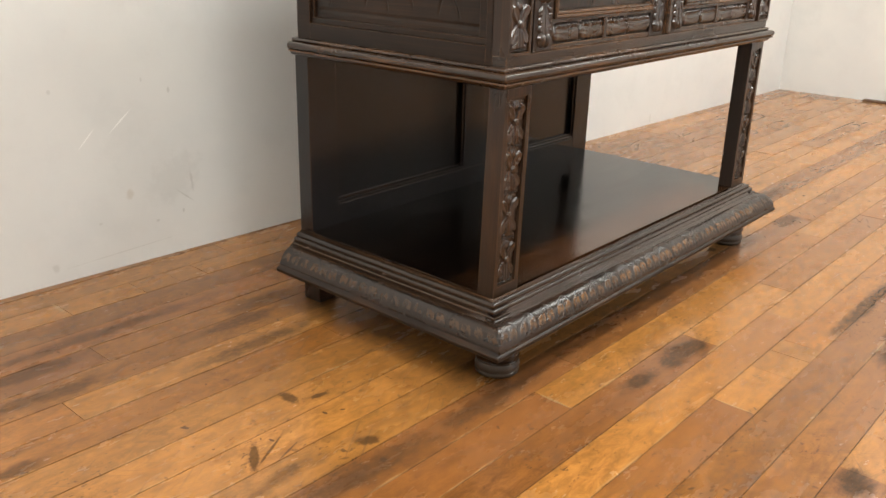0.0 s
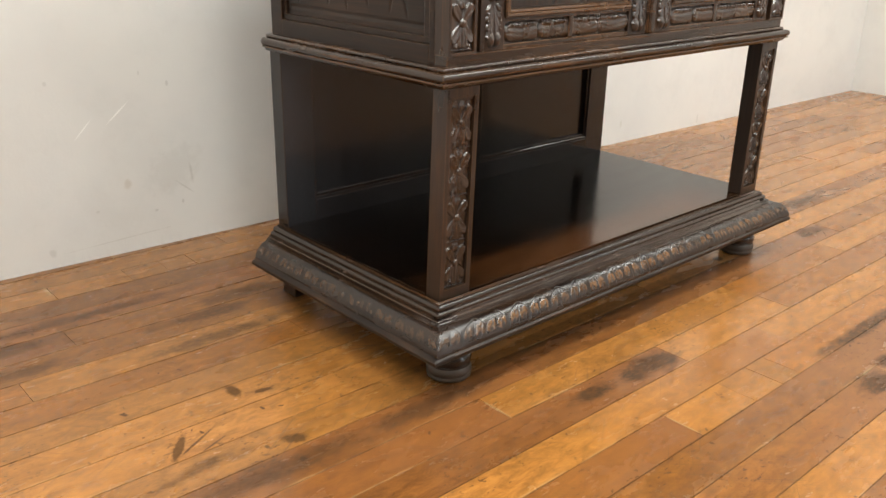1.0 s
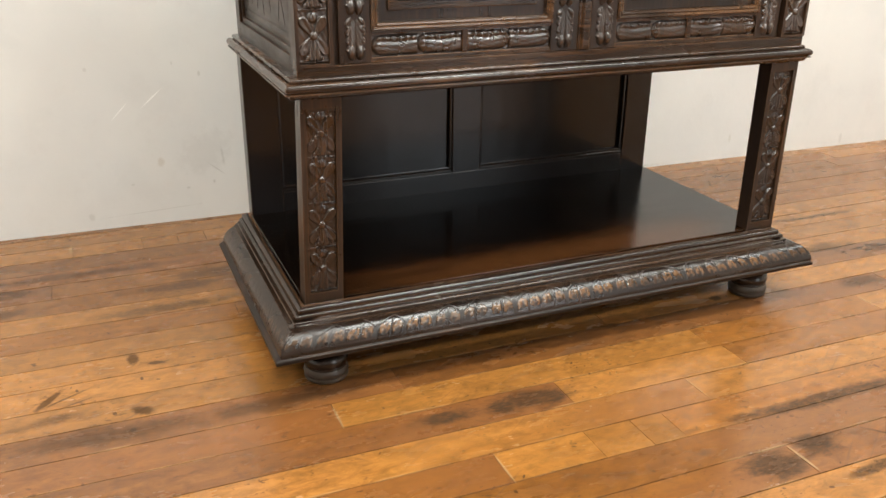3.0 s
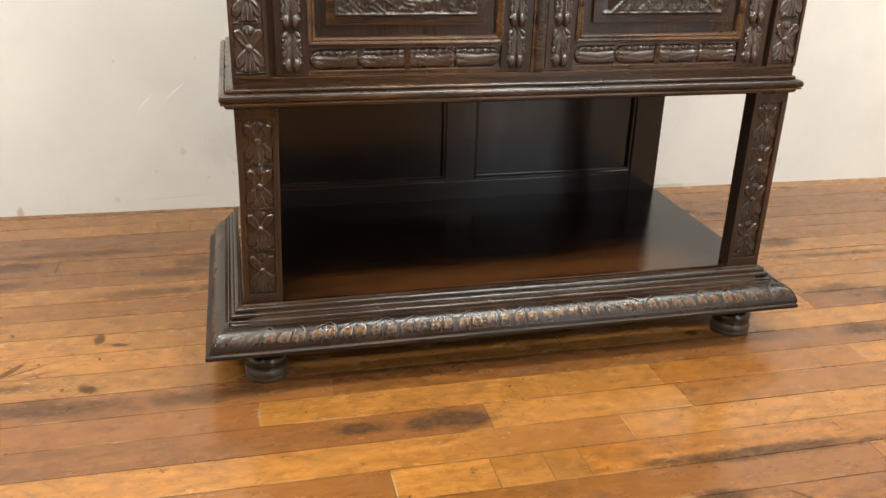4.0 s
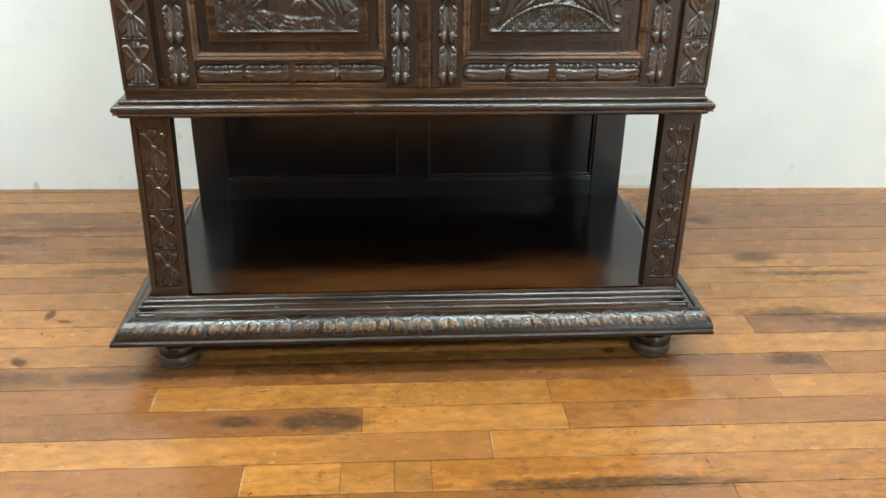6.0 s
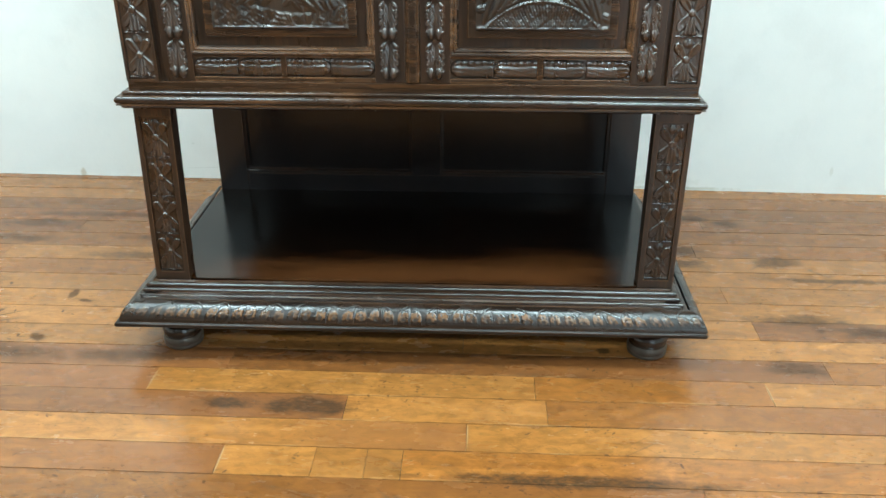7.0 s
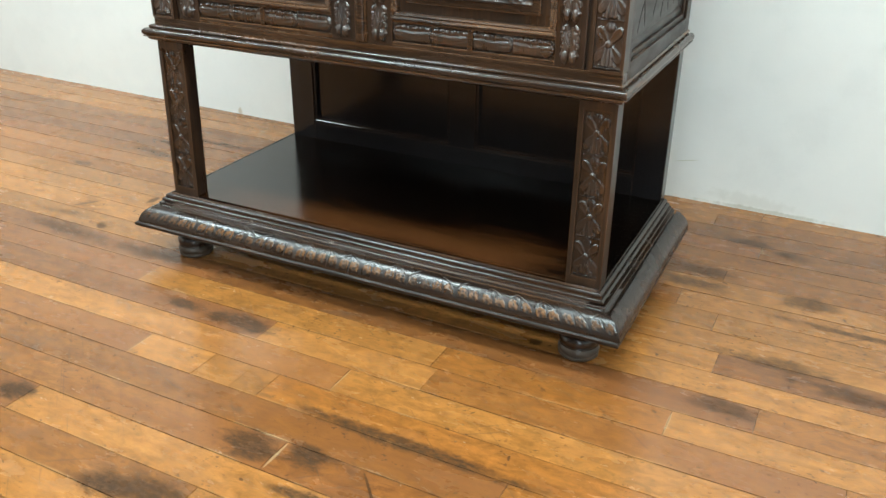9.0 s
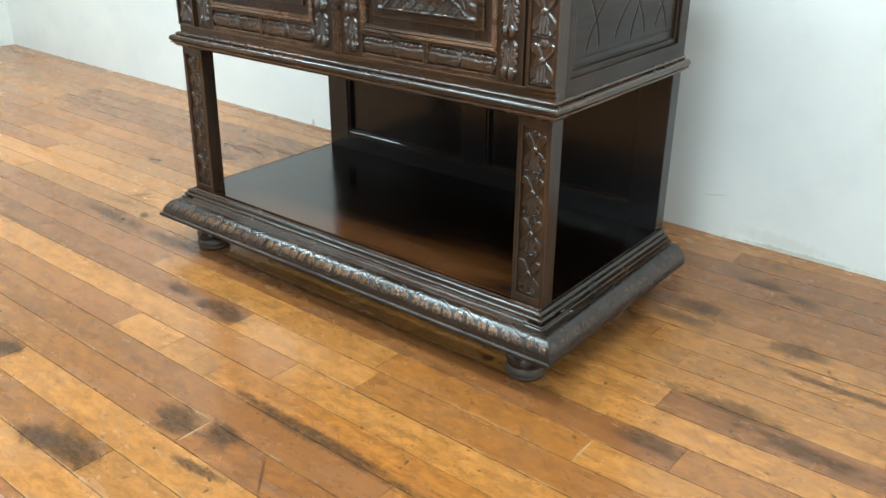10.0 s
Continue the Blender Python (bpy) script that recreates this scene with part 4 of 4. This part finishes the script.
def picture(seed):
    """Carved foliage over a hatched mound, kept plain."""
    pick = random.Random(31 + int(seed))
    waves = [(pick.uniform(-70, 70), pick.uniform(-70, 70), pick.uniform(0, 6.3)) for _ in range(7)]

    def drift(x, z, k=1.0):
        return sum(np.sin(a * k * x + b * k * z + c) for a, b, c in waves) / 2.6

    def place(s, t):
        x, z = s * 0.275, t * 0.33
        u, v = x / 0.02, z / 0.02
        h = np.zeros_like(s)
        for _ in range(170):
            cx, cz = pick.uniform(0, 13.7), pick.uniform(1.5, 16.5)
            ang = pick.uniform(-0.3, math.pi + 0.3)
            h = np.maximum(h, petal(u, v, cx, cz, ang, pick.uniform(1.3, 3.2), pick.uniform(0.3, 0.6), 0.35) * pick.uniform(0.55, 1.0))
        for side, cx in ((1, 0.9), (-1, 12.8)):
            for k in range(3):
                h = np.maximum(h, petal(u, v, cx + side * k * 0.6, 0.4 + k * 0.5, math.pi / 2 - side * (0.35 + 0.25 * k), 4.2, 0.75, 0.5) * 1.15)
        flow = drift(x, z)
        if seed:
            # a round hill with a leafy rim and strokes fanning out from its foot
            reach, turn = np.hypot(x - 0.137, z + 0.10), np.arctan2(x - 0.137, z + 0.10)
            inside = 1 / (1 + np.exp((reach - 0.163) / 0.001))
            rim = np.exp(-(((reach - 0.157) / 0.004) ** 2)) * (0.8 + 0.12 * np.sin(turn * 130 + flow * 4) + 0.12 * drift(z, x, 4.0))
            hatch = 0.35 + 0.06 * np.sin(turn * 150 + flow * 3.5 + reach * 160) + 0.16 * drift(x, z, 3.3) + 0.09 * drift(z, x, 9.2) + 0.06 * drift(x, -z, 15.0)
            hatch = np.maximum(hatch, rim)
        else:
            # broken ground under hanging folds
            inside = 1 / (1 + np.exp((z - 0.042 - 0.012 * np.sin(x * 21 + 1)) / 0.0012))
            hatch = 0.35 + 0.06 * np.sin((z + 0.35 * x) * 560 + flow * 3.0) * drift(z, x, 1.7) + 0.2 * drift(x, z, 2.4) + 0.08 * drift(z, x, 8.0) + 0.05 * drift(x, -z, 15.0)
            for k in range(7):
                hatch = np.maximum(hatch, petal(u, v, 8.2 + k * 0.8, 0.2 + 0.15 * (k % 2), 1.9 - 0.16 * k, 2.4 + 0.3 * (k % 3), 0.34, 0.4) * 0.8)
        h = h * (1 - inside) + hatch * inside
        lip = np.exp(-(((t - 0.012) / 0.01) ** 2))
        h = np.maximum(h, 0.75 * lip)
        return s * 0.275, -0.0075 * h * edge_fade(s, t, 0.02, 0.012), t * 0.33

    return relief("picture", 200, 220, place)


def mitred_frame(x0, x1, z0, z1, yface, profile):
    """A rectangular moulding: profile rows are (inward, proud)."""
    bm = bmesh.new()
    rings = []
    for d, h in profile:
        rings.append([bm.verts.new((x, yface - h, z)) for x, z in ((x0 + d, z0 + d), (x1 - d, z0 + d), (x1 - d, z1 - d), (x0 + d, z1 - d))])
    for a, b in zip(rings, rings[1:]):
        for k in range(4):
            bm.faces.new((a[k], a[(k + 1) % 4], b[(k + 1) % 4], b[k]))
    return bm


def door(name, x0, x1, seed):
    """One panelled door: stiles with husks, a carved bottom rail, a moulded frame and a raised carved panel."""
    yf = UF + 0.002
    z0, z1 = 0.6225, 1.158
    d = part(name, shifted_up(box(x0, x1, yf + 0.0065, yf + 0.026, z0, z1, 0.0015)), M_oak_z, cupboard, "panelled door carved with husks and leaves")
    for xa, xb in ((x0, x0 + 0.060), (x1 - 0.060, x1)):
        part("stile", shifted_up(box(xa, xb, yf, yf + 0.007, z0, z1, 0.0015)), M_oak_z, d)
    for za, zb in ((z0, z0 + 0.009), (z0 + 0.049, z0 + 0.056), (z1 - 0.06, z1)):
        part("rail", shifted_up(box(x0 + 0.060, x1 - 0.060, yf + 0.001, yf + 0.007, za, zb, 0.001)), M_oak_x, d)
    for edge in (x0 + 0.030, x1 - 0.031):
        for k in range(7):
            part("husk", husk[k % 3], M_oak_carved, d, "", pose(CU + edge, yf + 0.0008, z0 + 0.044 + k * 0.0778))
    mid = (x0 + x1) / 2
    step = (x1 - x0 - 0.122 - 0.012) / 4
    for k, f in ((-2, 1), (-1, 1), (0, -1), (1, -1)):
        cx = mid + (k + 0.5) * step + math.copysign(0.006, k + 0.5)
        leaf = part("carved_leaf", lobes[f], M_oak_carved, d, "", pose(CU + cx, yf + 0.0062, z0 + 0.029) @ Matrix.Diagonal((step / 0.0885, 1, 1, 1)))
    part("leaf_bar", shifted_up(box(mid - 0.006, mid + 0.006, yf - 0.001, yf + 0.008, z0 + 0.009, z0 + 0.050, 0.002)), M_oak_brown, d)
    a, b, za, zb = x0 + 0.059, x1 - 0.059, z0 + 0.055, z1 - 0.058
    part("moulding", shifted_up(mitred_frame(a, b, za, zb, yf, [(0, -0.02), (0, 0.004), (0.003, 0.006), (0.006, 0.005), (0.0075, 0.0025), (0.010, 0.004), (0.013, 0.0025), (0.015, -0.002), (0.0165, -0.009), (0.0175, -0.0105)])), M_oak_x, d, "mitred oak moulding")
    part("panel_ground", shifted_up(box(a + 0.014, b - 0.014, yf + 0.0095, yf + 0.022, za + 0.014, zb - 0.014)), M_oak_x, d)
    part("panel_lip", shifted_up(box(a + 0.0335, b - 0.0335, yf - 0.001, yf + 0.0094, za + 0.0345, zb - 0.0345, 0.003, 3)), M_oak_brown, d, "raised brown edge round the carving")
    w, h = b - a - 0.1, zb - za - 0.1
    part("carved_panel", picture(seed), M_oak_picture, d, "raised panel carved in low relief", pose(CU + a + 0.050, yf - 0.0012, za + 0.050) @ Matrix.Diagonal((w / 0.275, 1, h / 0.33, 1)))
    return d


door("door", -0.4925, -0.0085, 0.0)
door("door", 0.0205, 0.4945, 2.0)
part("centre_strip", shifted_up(join(box(-0.0075, 0.0195, UF + 0.001, UF + 0.03, 0.6225, 1.158, 0.001), box(-0.002, 0.0155, UF - 0.006, UF + 0.012, 0.6228, 1.1575, 0.005, 4))), M_oak_brown, cupboard, "rounded brown oak strip between the doors")

# case sides with scratch-carved panels


def scratched(y0, y1, z0, z1):
    def place(s, t):
        y, z = y0 + (y1 - y0) * s, z0 + (z1 - z0) * t
        h = np.zeros_like(y)
        h = np.maximum(h, 1.6 * np.exp(-(((z - z0 - 0.018) / 0.0020) ** 2)) * (y < y1 - 0.012))
        m = (y0 + y1) / 2
        w = np.clip((z - z0 - 0.026) / 0.004, 0, 1)
        for k, c in enumerate((-0.17, -0.12, -0.055, 0.012, 0.075, 0.125, 0.18)):
            lean = (0.05, -0.03, 0.06, 0.03, -0.045, 0.05, -0.05)[k]
            rise = np.clip((z - z0 - 0.026 - 0.006 * (k % 3)) / 0.08, 0, None)
            curve = m + c + lean * rise**1.5
            h = np.maximum(h, np.exp(-(((y - curve) / 0.0016) ** 2)) * w * np.clip(rise * 9, 0, 1) * np.clip((1.5 - rise) * 3, 0, 1))
        return y, h, z

    return place


for side in (-1, 1):
    xo = side * UX
    xi = side * (UX - 0.028)
    xa, xb = sorted((xo, xi))
    panel_side = part("side_frame", shifted_up(join(box(xa, xb, UF + 0.031, 0.128, 0.602, 1.16, 0.0015), box(xa, xb, 0.600, BY - 0.004, 0.602, 1.16, 0.0015),
                                                 box(xa, xb, 0.127, 0.601, 0.6, 0.636, 0.0015), box(xa, xb, 0.127, 0.601, 1.10, 1.16, 0.0015))), M_oak_y, cupboard, "panelled oak case side")
    f = scratched(0.147, 0.593, 0.646, 1.10)

    def side_place(s, t, side=side, f=f):
        s = 1 - s if side < 0 else s
        y, h, z = f(s, t)
        return CU + side * (UX - 0.012 - 0.0026 * h), y, z

    part("side_panel", relief("side_panel", 220, 140, side_place), M_oak_y, panel_side, "flat panel with scratch-carved leaf lines")
    xs = sorted((side * (UX - 0.006), side * (UX - 0.018)))
    part("panel_edge", shifted_up(join(box(*xs, 0.127, 0.601, 0.635, 0.648, 0.002), box(*xs, 0.127, 0.1485, 0.647, 1.10, 0.002), box(*xs, 0.5915, 0.601, 0.647, 1.10, 0.002))), M_oak_y, panel_side)

# ---- floor ----
floor_turn = Matrix.Rotation(math.atan(FLOOR_TILT), 4, "Z")
floor = tagged(part("floor", box(LEFT_X - 0.3, RIGHT_X + 0.5, FRONT_Y - 0.2, 1.4, -0.06, -0.011), M_gap, at=floor_turn), "worn varnished hardwood strip floor with stains and knocks", "floor", kind="structure")
BOARD = 0.0856
FIRST = -0.024
JOINTS = {-13: (-0.52, 0.79), -12: (-1.0, -0.82, -0.725, -0.65, 0.67), -10: (0.82,), -9: (-1.05,), -8: (0.76,), -7: (-1.19,), -6: (-0.648, 0.68), -5: (0.783,), -3: (0.818, 1.58), -2: (0.121,),
          -1: (-0.403, 0.928), 0: (-0.554, 0.279, 0.776), 1: (-0.118, 0.30, 1.1), 2: (0.136,), 3: (-0.335, -0.153, -0.053, 0.016), 4: (0.57,), 5: (0.16,), 6: (-0.395,), 7: (0.096,)}
# tones of the boards near the cupboard: row, a place on the board, tone
# (0, -0.8) is redder and also darkened for contact shade by the foot
TONES_FRONT = {(0, -0.8): 2, (0, 0.0): 1, (0, 0.5): 0, (0, 1.0): 1, (1, -0.4): 3, (1, 0.0): 1, (1, 0.7): 0, (2, 0.0): 1, (2, 0.5): 1, (3, -0.6): 0, (3, -0.2): 1, (3, -0.1): 1, (3, 0.0): 1, (3, 0.5): 0, (4, 0.2): 4, (4, 0.8): 0, (5, 0.0): 0, (5, 0.3): 2,
               (6, -0.6): 3, (6, 0.0): 1, (7, 0.0): 4, (7, 0.3): 1}
# back rows picked paler for far haze; (-1, 0.2) darker for the base's shade
TONES_BACK = {(-1, -0.8): 3, (-1, 0.2): 3, (-1, 1.1): 0, (-2, -0.8): 1, (-2, 0.6): 1, (-3, -0.8): 1, (-3, 0.5): 1, (-3, 1.0): 3, (-4, -0.8): 1, (-4, 0.9): 1, (-5, -0.8): 1, (-5, 0.6): 1, (-5, 1.2): 1, (-6, -0.9): 0, (-6, -0.5): 3, (-6, 0.4): 0, (-6, 1.0): 1,
              (-7, -1.4): 0, (-7, -0.9): 0, (-7, 1.0): 1, (-8, -1.0): 4, (-8, 0.6): 0, (-8, 1.0): 0, (-9, -1.3): 3, (-9, -0.8): 1, (-9, 0.9): 0, (-10, -0.9): 2, (-10, 0.9): 4, (-11, -0.9): 4, (-12, -0.9): 1, (-12, -0.75): 1}
TONES = {**TONES_FRONT, **TONES_BACK}
rng = random.Random(11)


def board_mesh(tone):
    bm = box(0, 1, 0.00045, BOARD - 0.00045, -0.012, 0.0)
    top = [e for e in bm.edges if all(v.co.z > -0.001 for v in e.verts) and abs(e.verts[0].co.x - e.verts[1].co.x) > 0.5]
    bmesh.ops.bevel(bm, geom=top, offset=0.0007, segments=2, affect="EDGES")
    mesh = bpy.data.meshes.new("plank")
    bm.to_mesh(mesh)
    bm.free()
    mesh.materials.append(PLANKS[tone])
    return mesh


boards = [board_mesh(k) for k in range(len(PLANKS))]
far = [([], []) for _ in PLANKS]
low_row = math.floor((FIRST - 1.22) / BOARD)
high_row = math.ceil((FIRST - FRONT_Y) / BOARD)
near_count = 0
for row in range(low_row, high_row):
    known = list(JOINTS.get(row, ()))
    ends = list(known)
    if not ends:
        ends = [rng.uniform(-1.9, -1.4)] if rng.random() < 0.5 else [rng.uniform(1.2, 1.8)]
        if row > 7:
            ends = [rng.uniform(-1.2, 1.2)]
    x = min(min(ends), -1.35)
    while x > LEFT_X - 0.2:
        x -= rng.choice((0.35, 0.6, 0.8, 1.0, 1.3)) * rng.uniform(0.8, 1.2)
        ends.append(x)
    x = max(max(ends), 1.15)
    while x < RIGHT_X + 0.3:
        x += rng.choice((0.35, 0.6, 0.8, 1.0, 1.3)) * rng.uniform(0.8, 1.2)
        ends.append(x)
    ends = sorted({min(max(e, LEFT_X - 0.02), RIGHT_X + 0.13) for e in ends})
    y1 = FIRST - row * BOARD
    for a, b in zip(ends, ends[1:]):
        worn = (0.34, 0.50, 0.05, 0.04, 0.07)
        tone = rng.choices(range(5), worn)[0]
        for (r, mark), value in TONES.items():
            if r == row and a < mark < b:
                tone = value
        lift = rng.uniform(-0.0005, 0.0003)
        if -16 <= row <= 11 and b > -2.4 and a < 2.4 and near_count < 300:
            near_count += 1
            m = floor_turn @ Matrix.Translation((a + 0.0005, y1 - BOARD, lift)) @ Matrix.Diagonal((b - a - 0.001, 1, 1, 1))
            part("plank", boards[tone], None, floor, "", m)
        else:
            verts, faces = far[tone]
            k = len(verts)
            ya, yb = y1 - BOARD + 0.0004, y1 - 0.0004
            verts += [(a + 0.0006, ya, lift), (b - 0.0006, ya, lift), (b - 0.0006, yb, lift), (a + 0.0006, yb, lift), (a + 0.0006, ya, -0.012), (b - 0.0006, ya, -0.012), (b - 0.0006, yb, -0.012), (a + 0.0006, yb, -0.012)]
            faces += [(k, k + 1, k + 2, k + 3), (k, k + 4, k + 5, k + 1), (k + 1, k + 5, k + 6, k + 2), (k + 2, k + 6, k + 7, k + 3), (k + 3, k + 7, k + 4, k)]
for tone, (verts, faces) in enumerate(far):
    mesh = bpy.data.meshes.new("far_planks")
    mesh.from_pydata(verts, [], faces)
    mesh.update()
    tagged(part("far_planks", mesh, PLANKS[tone], floor, "", floor_turn), kind="stuff")
